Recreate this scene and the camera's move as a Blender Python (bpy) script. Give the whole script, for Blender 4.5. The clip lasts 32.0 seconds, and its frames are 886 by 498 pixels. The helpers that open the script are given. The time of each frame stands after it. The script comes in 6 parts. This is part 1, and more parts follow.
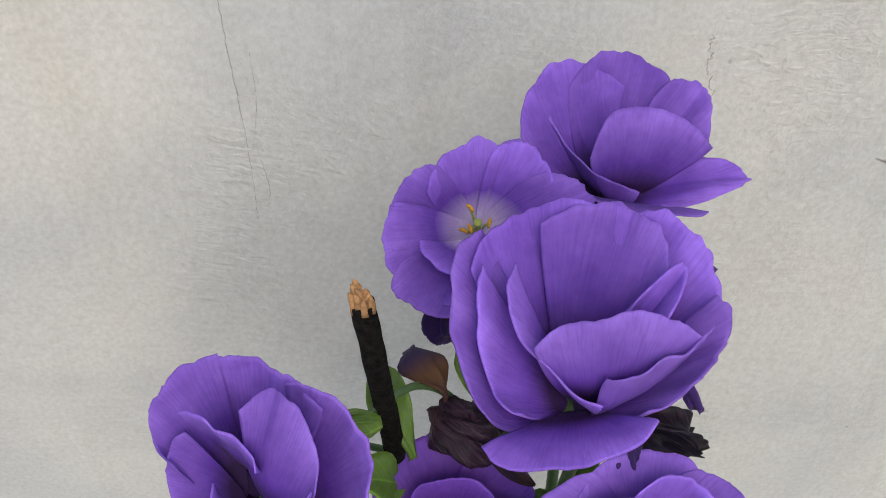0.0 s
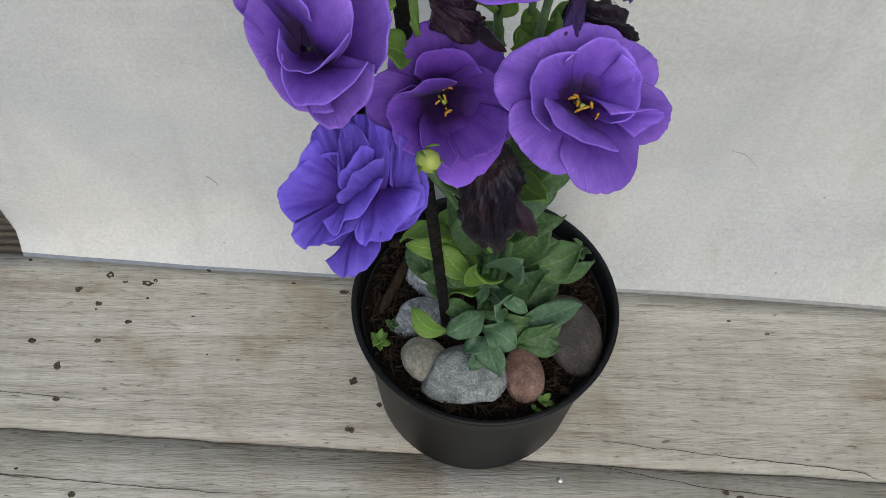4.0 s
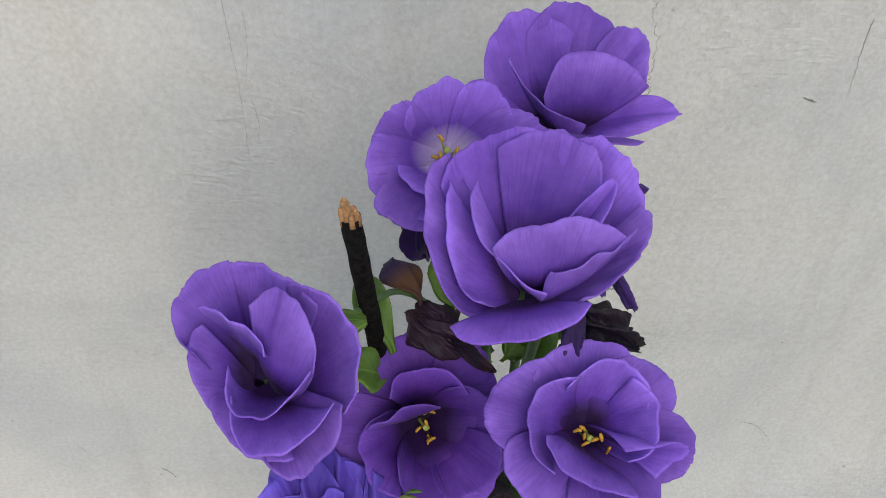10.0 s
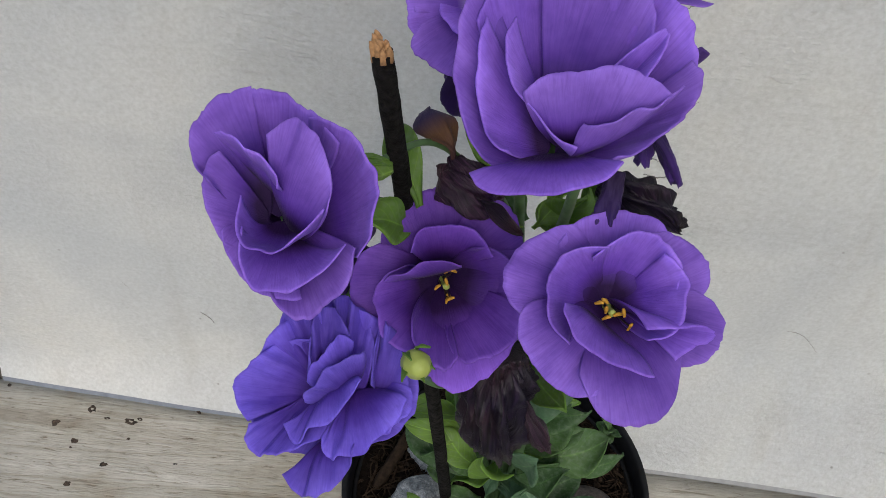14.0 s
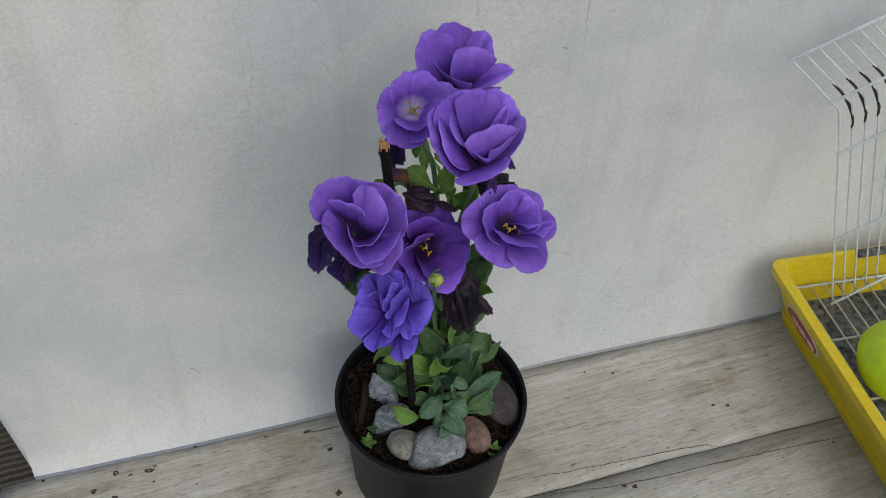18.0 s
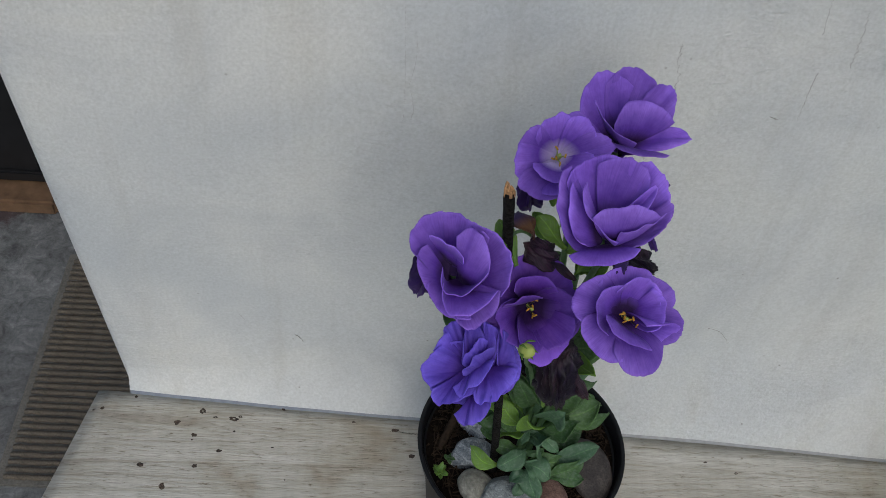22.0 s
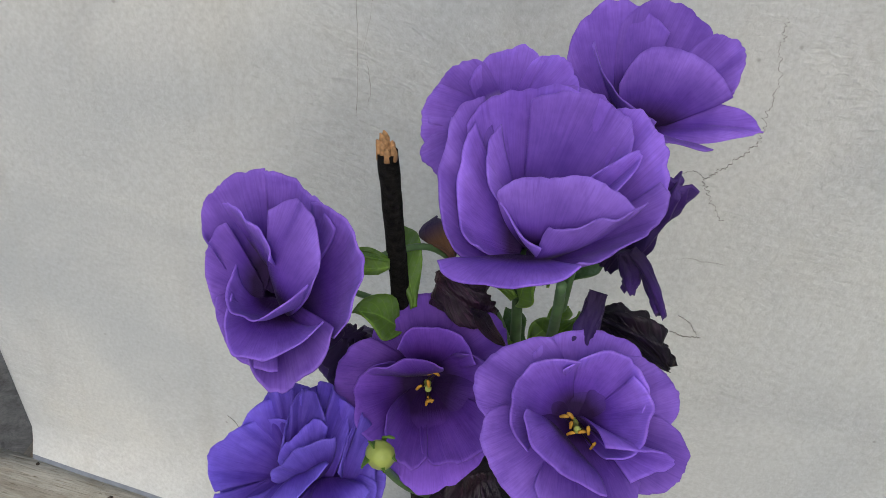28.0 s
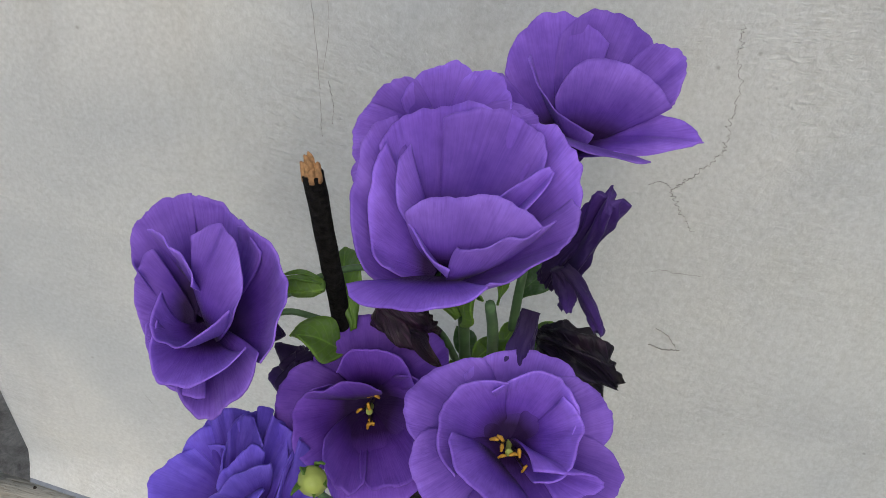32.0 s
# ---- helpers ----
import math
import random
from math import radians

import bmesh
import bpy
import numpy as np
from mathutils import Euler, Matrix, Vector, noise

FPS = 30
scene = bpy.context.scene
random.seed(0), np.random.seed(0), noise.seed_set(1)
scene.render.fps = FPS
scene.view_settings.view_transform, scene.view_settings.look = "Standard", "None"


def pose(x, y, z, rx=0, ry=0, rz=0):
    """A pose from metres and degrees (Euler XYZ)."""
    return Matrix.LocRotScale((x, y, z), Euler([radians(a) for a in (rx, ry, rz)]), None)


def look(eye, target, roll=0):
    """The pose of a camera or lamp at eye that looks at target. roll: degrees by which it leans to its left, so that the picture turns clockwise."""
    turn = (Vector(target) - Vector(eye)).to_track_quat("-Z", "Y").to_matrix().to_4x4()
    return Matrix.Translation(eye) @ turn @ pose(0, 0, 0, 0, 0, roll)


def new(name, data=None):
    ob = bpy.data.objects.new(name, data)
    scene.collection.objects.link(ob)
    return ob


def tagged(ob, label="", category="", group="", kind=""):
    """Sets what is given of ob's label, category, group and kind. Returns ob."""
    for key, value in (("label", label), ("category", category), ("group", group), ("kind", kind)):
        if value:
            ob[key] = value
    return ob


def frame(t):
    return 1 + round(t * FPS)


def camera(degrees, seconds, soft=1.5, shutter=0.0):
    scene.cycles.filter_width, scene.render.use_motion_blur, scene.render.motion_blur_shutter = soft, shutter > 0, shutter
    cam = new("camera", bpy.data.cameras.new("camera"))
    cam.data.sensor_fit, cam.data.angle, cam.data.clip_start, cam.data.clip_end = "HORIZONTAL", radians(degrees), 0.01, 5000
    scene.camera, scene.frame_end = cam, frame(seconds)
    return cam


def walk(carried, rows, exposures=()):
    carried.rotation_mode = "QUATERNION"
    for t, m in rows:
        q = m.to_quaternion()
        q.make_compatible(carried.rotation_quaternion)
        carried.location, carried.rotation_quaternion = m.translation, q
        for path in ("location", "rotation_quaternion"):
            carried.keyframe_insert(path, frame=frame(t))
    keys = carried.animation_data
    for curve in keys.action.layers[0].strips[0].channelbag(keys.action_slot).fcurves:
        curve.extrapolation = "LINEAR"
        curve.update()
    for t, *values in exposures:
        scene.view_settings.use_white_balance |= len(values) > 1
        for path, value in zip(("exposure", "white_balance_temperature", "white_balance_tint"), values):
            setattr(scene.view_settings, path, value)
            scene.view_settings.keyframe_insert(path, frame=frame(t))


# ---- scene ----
SKY, SUN = 0.15, 0.45
EXPOSURES = ((0, 0.16, 6500, 7.5), (1, -0.33, 6420, 7.5), (2, -0.34, 6370, 7.5), (3.5, -0.08, 6270, 5.5), (5.5, 0.16, 6070, 3.5), (7, 0.20, 6070, 4.5), (9, 0.21, 6220, 5.5), (11, -0.09, 6320, 6.5), (13, -0.05, 6270, 6.5), (17, 0.02, 6270, 5.5), (18, -0.24, 6060, 4.5), (19, -0.34, 6010, 3.5), (21, -0.34, 5960, 4.5), (23, -0.36, 5960, 4.5), (25, -0.29, 6010, 5.5), (28, -0.08, 6270, 5.5), (32, -0.11, 6270, 5.5))
PLASTER_A, PLASTER_B, PLASTER_C = (0.50, 0.52, 0.53), (0.57, 0.58, 0.575), (0.645, 0.642, 0.618)
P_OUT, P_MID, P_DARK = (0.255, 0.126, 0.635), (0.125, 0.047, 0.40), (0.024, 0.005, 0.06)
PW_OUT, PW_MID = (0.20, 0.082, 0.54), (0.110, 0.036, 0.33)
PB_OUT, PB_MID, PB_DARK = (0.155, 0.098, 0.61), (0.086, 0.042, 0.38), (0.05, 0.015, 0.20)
cam = camera(50.0, 32.0, soft=0.7)
PATH = [
    (0, (-0.0424, -0.3151, 0.5843), (-0.0309, 0.0700, 0.2656), 0.92),
    (0.5, (-0.0598, -0.3934, 0.6372), (-0.0304, -0.0158, 0.3107), 2.91),
    (1, (-0.0484, -0.4657, 0.7297), (-0.0335, -0.1130, 0.3757), 1.56),
    (1.5, (-0.0510, -0.4550, 0.7177), (-0.0309, -0.1137, 0.3529), 2.51),
    (2, (-0.0558, -0.4485, 0.7031), (-0.0268, -0.1239, 0.3238), 3.05),
    (2.5, (-0.0578, -0.4492, 0.6781), (-0.0326, -0.1411, 0.2852), 4.12),
    (3, (-0.0479, -0.4497, 0.6691), (-0.0298, -0.1585, 0.2630), 2.67),
    (3.5, (-0.0447, -0.4365, 0.6521), (-0.0302, -0.1569, 0.2379), 3.27),
    (5.5, (-0.0470, -0.3641, 0.5555), (-0.0281, -0.0877, 0.1393), 3.97),
    (6, (-0.0442, -0.3654, 0.5660), (-0.0359, -0.0701, 0.1626), 2.55),
    (6.5, (-0.0562, -0.3599, 0.5775), (-0.0324, -0.0482, 0.1873), 5.13),
    (7, (-0.0631, -0.3542, 0.5796), (-0.0418, -0.0483, 0.1847), 5.31),
    (7.5, (-0.0677, -0.3578, 0.5847), (-0.0462, -0.0439, 0.1961), 4.17),
    (8, (-0.0664, -0.3618, 0.5903), (-0.0477, -0.0436, 0.2051), 2.95),
    (8.5, (-0.0721, -0.3679, 0.5852), (-0.0483, -0.0428, 0.2061), 3.13),
    (9, (-0.0633, -0.3708, 0.5863), (-0.0391, -0.0233, 0.2276), 1.93),
    (9.5, (-0.0488, -0.3590, 0.5971), (-0.0238, -0.0001, 0.2498), 2.24),
    (10, (-0.0440, -0.3533, 0.6069), (-0.0185, 0.0129, 0.2675), 2.14),
    (10.5, (-0.0405, -0.3532, 0.6097), (-0.0160, 0.0192, 0.2771), 2.10),
    (11, (-0.0192, -0.3466, 0.6120), (-0.0027, 0.0258, 0.2788), 2.75),
    (11.5, (-0.0084, -0.3431, 0.6186), (-0.0042, 0.0297, 0.2855), 3.24),
    (12, (-0.0044, -0.3408, 0.6162), (-0.0074, 0.0322, 0.2832), 2.67),
    (12.5, (0.0036, -0.3328, 0.6186), (-0.0046, 0.0339, 0.2788), 2.89),
    (13, (-0.0035, -0.3365, 0.6015), (-0.0231, 0.0075, 0.2392), 2.72),
    (13.5, (-0.0162, -0.3419, 0.5957), (-0.0332, -0.0118, 0.2206), 3.18),
    (14, (-0.0312, -0.3505, 0.5891), (-0.0399, -0.0266, 0.2083), 3.95),
    (14.5, (-0.0517, -0.3761, 0.5862), (-0.0311, -0.0379, 0.2185), 3.02),
    (16.5, (-0.1062, -0.3899, 0.6421), (-0.0170, -0.0865, 0.2548), 0.04),
    (17, (-0.1339, -0.3868, 0.6296), (0.0080, -0.0869, 0.2555), 3.92),
    (17.5, (-0.1751, -0.5189, 0.7355), (-0.0345, -0.1952, 0.3813), 3.48),
    (18, (-0.1958, -0.5697, 0.7846), (-0.0551, -0.2432, 0.4330), 3.76),
    (18.5, (-0.1935, -0.5699, 0.7786), (-0.0570, -0.2400, 0.4285), 2.73),
    (19, (-0.2031, -0.5744, 0.7847), (-0.0645, -0.2494, 0.4309), 5.49),
    (19.5, (-0.2261, -0.5527, 0.7828), (-0.0954, -0.2256, 0.4279), 6.77),
    (20, (-0.2471, -0.5254, 0.7822), (-0.1194, -0.1998, 0.4248), 5.68),
    (20.5, (-0.2322, -0.5024, 0.7829), (-0.1174, -0.1748, 0.4230), 11.80),
    (21, (-0.2238, -0.4874, 0.7749), (-0.1275, -0.1622, 0.4075), 10.57),
    (21.5, (-0.2208, -0.4926, 0.7779), (-0.1304, -0.1653, 0.4109), 9.68),
    (22, (-0.1249, -0.5015, 0.7769), (-0.0895, -0.1690, 0.4051), 7.51),
    (22.5, (-0.0381, -0.5183, 0.7882), (-0.0623, -0.1830, 0.4181), 6.48),
    (23, (0.0013, -0.5479, 0.7872), (-0.0551, -0.2129, 0.4204), 4.11),
    (23.5, (-0.0158, -0.5817, 0.8085), (-0.0647, -0.2455, 0.4417), 2.59),
    (24, (-0.0490, -0.5890, 0.7995), (-0.0687, -0.2427, 0.4394), 2.01),
    (24.5, (0.0080, -0.5697, 0.8061), (-0.0359, -0.2190, 0.4524), 4.68),
    (25, (0.0579, -0.5671, 0.8075), (-0.0203, -0.2184, 0.4577), 3.36),
    (25.5, (0.0812, -0.5464, 0.7994), (-0.0186, -0.2040, 0.4490), 1.35),
    (27.5, (-0.0024, -0.3669, 0.5820), (-0.0693, 0.0015, 0.2507), 5.74),
    (28, (-0.0004, -0.3670, 0.5849), (-0.0643, 0.0101, 0.2629), 5.93),
    (28.5, (0.0019, -0.3631, 0.5887), (-0.0613, 0.0175, 0.2707), 5.93),
    (29, (0.0053, -0.3644, 0.5936), (-0.0549, 0.0222, 0.2823), 5.67),
    (29.5, (0.0205, -0.3594, 0.5944), (-0.0599, 0.0166, 0.2747), 3.48),
    (30, (0.0055, -0.3665, 0.5891), (-0.0507, 0.0171, 0.2733), 5.51),
    (30.5, (0.0257, -0.3574, 0.5867), (-0.0575, 0.0193, 0.2686), 2.80),
    (31, (0.0274, -0.3524, 0.5932), (-0.0505, 0.0218, 0.2709), 3.01),
    (31.5, (0.0275, -0.3517, 0.5913), (-0.0466, 0.0228, 0.2684), 3.21),
    (32, (0.0266, -0.3553, 0.5857), (-0.0539, 0.0218, 0.2675), 3.05),
]
walk(cam, [(t, look(eye, target, roll)) for t, eye, target, roll in PATH], EXPOSURES)

# ---- light: bright overcast sky, softest from the front and the right ----
world = bpy.data.worlds.new("sky")
scene.world = world
world.use_nodes = True
wn = world.node_tree
sky = wn.nodes.new("ShaderNodeTexSky")
sky.sky_type, sky.sun_disc = "NISHITA", False
sky.sun_elevation, sky.sun_rotation = radians(44), radians(172)
sky.dust_density, sky.air_density = 4.0, 1.0
wn.nodes["Background"].inputs["Strength"].default_value = SKY
wn.links.new(sky.outputs[0], wn.nodes["Background"].inputs["Color"])
sun_data = bpy.data.lights.new("sun", "SUN")
sun_data.energy, sun_data.angle, sun_data.color = SUN, radians(70), (1.0, 0.985, 0.96)
sun = new("sun", sun_data)
sun.matrix_world = look((0.3, -2.0, 1.9), (0, 0, 0.1))


# ---- materials ----
def nodes_of(name):
    m = bpy.data.materials.new(name)
    m.use_nodes = True
    nt = m.node_tree
    return m, nt, nt.nodes["Principled BSDF"]


def put(nt, kind, **inputs):
    n = nt.nodes.new(kind)
    for k, v in inputs.items():
        n.inputs[k.replace("_", " ")].default_value = v
    return n


def ramp(nt, src, stops):
    r = nt.nodes.new("ShaderNodeValToRGB")
    e = r.color_ramp.elements
    while len(e) < len(stops):
        e.new(0.5)
    for el, (p, c) in zip(e, stops):
        el.position, el.color = p, (*c, 1) if len(c) == 3 else c
    nt.links.new(src, r.inputs[0])
    return r.outputs[0]


def mixc(nt, fac, a, b, mode="MIX"):
    n = nt.nodes.new("ShaderNodeMix")
    n.data_type, n.blend_type = "RGBA", mode
    for sock, v in ((n.inputs[0], fac), (n.inputs[6], a), (n.inputs[7], b)):
        if isinstance(v, (int, float)):
            sock.default_value = v
        elif isinstance(v, tuple):
            sock.default_value = (*v, 1)
        else:
            nt.links.new(v, sock)
    return n.outputs[2]


def coords(nt, scale=(1, 1, 1), rot=(0, 0, 0), which="Object"):
    tc = nt.nodes.new("ShaderNodeTexCoord")
    mp = nt.nodes.new("ShaderNodeMapping")
    mp.inputs["Scale"].default_value = scale
    mp.inputs["Rotation"].default_value = rot
    nt.links.new(tc.outputs[which], mp.inputs[0])
    return mp.outputs[0]


def noise_tex(nt, vec, scale, detail=4, rough=0.55, dist=0.0):
    n = put(nt, "ShaderNodeTexNoise", Scale=scale, Detail=detail, Roughness=rough, Distortion=dist)
    if vec is not None:
        nt.links.new(vec, n.inputs["Vector"])
    return n.outputs["Fac"]


def bump(nt, bs, height, strength, dist, normal=None):
    b = put(nt, "ShaderNodeBump", Strength=strength, Distance=dist)
    nt.links.new(height, b.inputs["Height"])
    if normal is not None:
        nt.links.new(normal, b.inputs["Normal"])
    nt.links.new(b.outputs[0], bs.inputs["Normal"])
    return b.outputs[0]


def simple(name, color, rough=0.6, metal=0.0, grain=60.0, vary=0.25, relief=0.15, depth=0.0008, spec=0.5):
    m, nt, bs = nodes_of(name)
    v = coords(nt)
    a, b = noise_tex(nt, v, grain), noise_tex(nt, v, grain * 0.12, 3)
    lo = tuple(c * (1 - vary) for c in color)
    hi = tuple(min(1, c * (1 + vary)) for c in color)
    c1 = ramp(nt, a, [(0.3, lo), (0.7, hi)])
    c2 = ramp(nt, b, [(0.35, (1 - vary * 0.7,) * 3), (0.65, (1, 1, 1))])
    nt.links.new(mixc(nt, 1.0, c1, c2, "MULTIPLY"), bs.inputs["Base Color"])
    bs.inputs["Roughness"].default_value, bs.inputs["Metallic"].default_value = rough, metal
    bs.inputs["Specular IOR Level"].default_value = spec
    bump(nt, bs, a, relief, depth)
    return m


def petal_material(name, outer, mid, throat, glow=0.2, t0=0.10, t1=0.55):
    """Petal: colour runs from the throat to a slightly paler rim, faint branching veins, some light shining through."""
    m, nt, bs = nodes_of(name)
    uv = nt.nodes.new("ShaderNodeUVMap")
    sep = nt.nodes.new("ShaderNodeSeparateXYZ")
    nt.links.new(uv.outputs[0], sep.inputs[0])
    v = coords(nt)
    mp = nt.nodes.new("ShaderNodeMapping")
    mp.inputs["Scale"].default_value = (2.2, 20, 1)
    nt.links.new(uv.outputs[0], mp.inputs[0])
    oi = nt.nodes.new("ShaderNodeObjectInfo")
    mvv = nt.nodes.new("ShaderNodeVectorMath")
    mvv.operation = "MULTIPLY_ADD"
    mvv.inputs[1].default_value = (31, 17, 5)
    nt.links.new(oi.outputs["Random"], mvv.inputs[0])
    nt.links.new(mp.outputs[0], mvv.inputs[2])
    veins = noise_tex(nt, mvv.outputs[0], 1.0, 5, 0.62, 1.3)
    soft, fine = noise_tex(nt, v, 42, 4), noise_tex(nt, v, 1300, 2)
    mott = noise_tex(nt, v, 160, 3, 0.6)
    wob = nt.nodes.new("ShaderNodeMath")
    wob.operation = "MULTIPLY_ADD"
    wob.inputs[1].default_value = 0.30
    nt.links.new(soft, wob.inputs[0])
    nt.links.new(sep.outputs[0], wob.inputs[2])
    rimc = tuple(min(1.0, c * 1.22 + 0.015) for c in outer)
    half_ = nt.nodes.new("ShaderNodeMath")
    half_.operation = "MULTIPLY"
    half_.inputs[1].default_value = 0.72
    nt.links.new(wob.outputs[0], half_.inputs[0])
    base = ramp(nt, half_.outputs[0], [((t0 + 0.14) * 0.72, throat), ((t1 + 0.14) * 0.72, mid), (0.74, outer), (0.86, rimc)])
    hs = put(nt, "ShaderNodeHueSaturation", Saturation=1.0)
    mr = nt.nodes.new("ShaderNodeMapRange")
    mr.inputs[3].default_value, mr.inputs[4].default_value = 0.82, 1.14
    nt.links.new(oi.outputs["Random"], mr.inputs[0])
    nt.links.new(mr.outputs[0], hs.inputs["Value"])
    nt.links.new(base, hs.inputs["Color"])
    v1 = ramp(nt, veins, [(0.32, (0.76, 0.72, 0.82)), (0.5, (1, 1, 1))])
    v2 = ramp(nt, soft, [(0.3, (0.74, 0.68, 0.80)), (0.7, (1.14, 1.18, 1.07))])
    v3 = ramp(nt, mott, [(0.3, (0.86, 0.83, 0.89)), (0.7, (1.09, 1.12, 1.07))])
    mp5 = nt.nodes.new("ShaderNodeMapping")
    mp5.inputs["Scale"].default_value = (1.5, 3.2, 1)
    nt.links.new(mvv.outputs[0], mp5.inputs[0])
    hair = noise_tex(nt, mp5.outputs[0], 1.0, 4, 0.6, 0.5)
    v4 = ramp(nt, hair, [(0.35, (0.80, 0.77, 0.85)), (0.52, (1, 1, 1)), (0.7, (1.14, 1.18, 1.10))])
    col = mixc(nt, 0.55, hs.outputs[0], v1, "MULTIPLY")
    col = mixc(nt, 0.45, col, v4, "MULTIPLY")
    col = mixc(nt, 1.0, col, v2, "MULTIPLY")
    col = mixc(nt, 1.0, col, v3, "MULTIPLY")
    nt.links.new(col, bs.inputs["Base Color"])
    bs.inputs["Roughness"].default_value = 0.62
    bs.inputs["Specular IOR Level"].default_value = 0.22
    bs.inputs["Sheen Weight"].default_value = 0.08
    bs.inputs["Sheen Roughness"].default_value = 0.4
    bs.inputs["Sheen Tint"].default_value = (0.75, 0.65, 1.0, 1)
    nrm = bump(nt, bs, veins, 0.4, 0.0007)
    nrm = bump(nt, bs, hair, 0.25, 0.0004, nrm)
    nrm = bump(nt, bs, soft, 0.4, 0.003, nrm)
    bump(nt, bs, fine, 0.2, 0.0002, nrm)
    tr = nt.nodes.new("ShaderNodeBsdfTranslucent")
    nt.links.new(mixc(nt, 1.0, col, (1.25, 0.95, 1.2), "MULTIPLY"), tr.inputs[0])
    mx = nt.nodes.new("ShaderNodeMixShader")
    mx.inputs[0].default_value = glow
    nt.links.new(bs.outputs[0], mx.inputs[1])
    nt.links.new(tr.outputs[0], mx.inputs[2])
    nt.links.new(mx.outputs[0], nt.nodes["Material Output"].inputs[0])
    return m


def leaf_material(name, dark, light, glow=0.2):
    m, nt, bs = nodes_of(name)
    uv = nt.nodes.new("ShaderNodeUVMap")
    sep = nt.nodes.new("ShaderNodeSeparateXYZ")
    nt.links.new(uv.outputs[0], sep.inputs[0])
    d = nt.nodes.new("ShaderNodeMath")
    d.operation = "SUBTRACT"
    d.inputs[1].default_value = 0.5
    nt.links.new(sep.outputs[1], d.inputs[0])
    ab = nt.nodes.new("ShaderNodeMath")
    ab.operation = "ABSOLUTE"
    nt.links.new(d.outputs[0], ab.inputs[0])
    rib = ramp(nt, ab.outputs[0], [(0.0, (1.9, 1.85, 1.6)), (0.03, (1.15, 1.15, 1.1)), (0.05, (1, 1, 1)), (0.44, (1, 1, 1)), (0.5, (1.5, 1.45, 1.3))])
    n1, n2 = noise_tex(nt, coords(nt), 70, 4), noise_tex(nt, coords(nt), 420, 3)
    oi = nt.nodes.new("ShaderNodeObjectInfo")
    c0 = mixc(nt, oi.outputs["Random"], dark, light)
    c1 = mixc(nt, 1.0, c0, ramp(nt, n1, [(0.3, (0.72, 0.76, 0.74)), (0.7, (1.12, 1.1, 1.1))]), "MULTIPLY")
    sv = nt.nodes.new("ShaderNodeMath")
    sv.operation = "MULTIPLY_ADD"
    sv.inputs[1].default_value = -0.7
    nt.links.new(ab.outputs[0], sv.inputs[0])
    nt.links.new(sep.outputs[0], sv.inputs[2])
    wv = nt.nodes.new("ShaderNodeMath")
    wv.operation = "SINE"
    mulv = nt.nodes.new("ShaderNodeMath")
    mulv.operation = "MULTIPLY"
    mulv.inputs[1].default_value = 36.0
    nt.links.new(sv.outputs[0], mulv.inputs[0])
    nt.links.new(mulv.outputs[0], wv.inputs[0])
    side_veins = ramp(nt, wv.outputs[0], [(0.8, (1, 1, 1)), (1.0, (1.22, 1.2, 1.15))])
    c1 = mixc(nt, 0.8, c1, side_veins, "MULTIPLY")
    c1 = mixc(nt, ramp(nt, n2, [(0.45, (0, 0, 0)), (0.8, (0.35,) * 3)]), c1, (0.22, 0.27, 0.22))
    col = mixc(nt, 0.7, c1, rib, "MULTIPLY")
    nt.links.new(col, bs.inputs["Base Color"])
    nt.links.new(ramp(nt, n1, [(0.3, (0.5,) * 3), (0.75, (0.66,) * 3)]), bs.inputs["Roughness"])
    bs.inputs["Specular IOR Level"].default_value = 0.35
    bump(nt, bs, n2, 0.15, 0.0005)
    tr = nt.nodes.new("ShaderNodeBsdfTranslucent")
    nt.links.new(mixc(nt, 1.0, col, (1.3, 1.4, 0.6), "MULTIPLY"), tr.inputs[0])
    mx = nt.nodes.new("ShaderNodeMixShader")
    mx.inputs[0].default_value = glow
    nt.links.new(bs.outputs[0], mx.inputs[1])
    nt.links.new(tr.outputs[0], mx.inputs[2])
    nt.links.new(mx.outputs[0], nt.nodes["Material Output"].inputs[0])
    return m


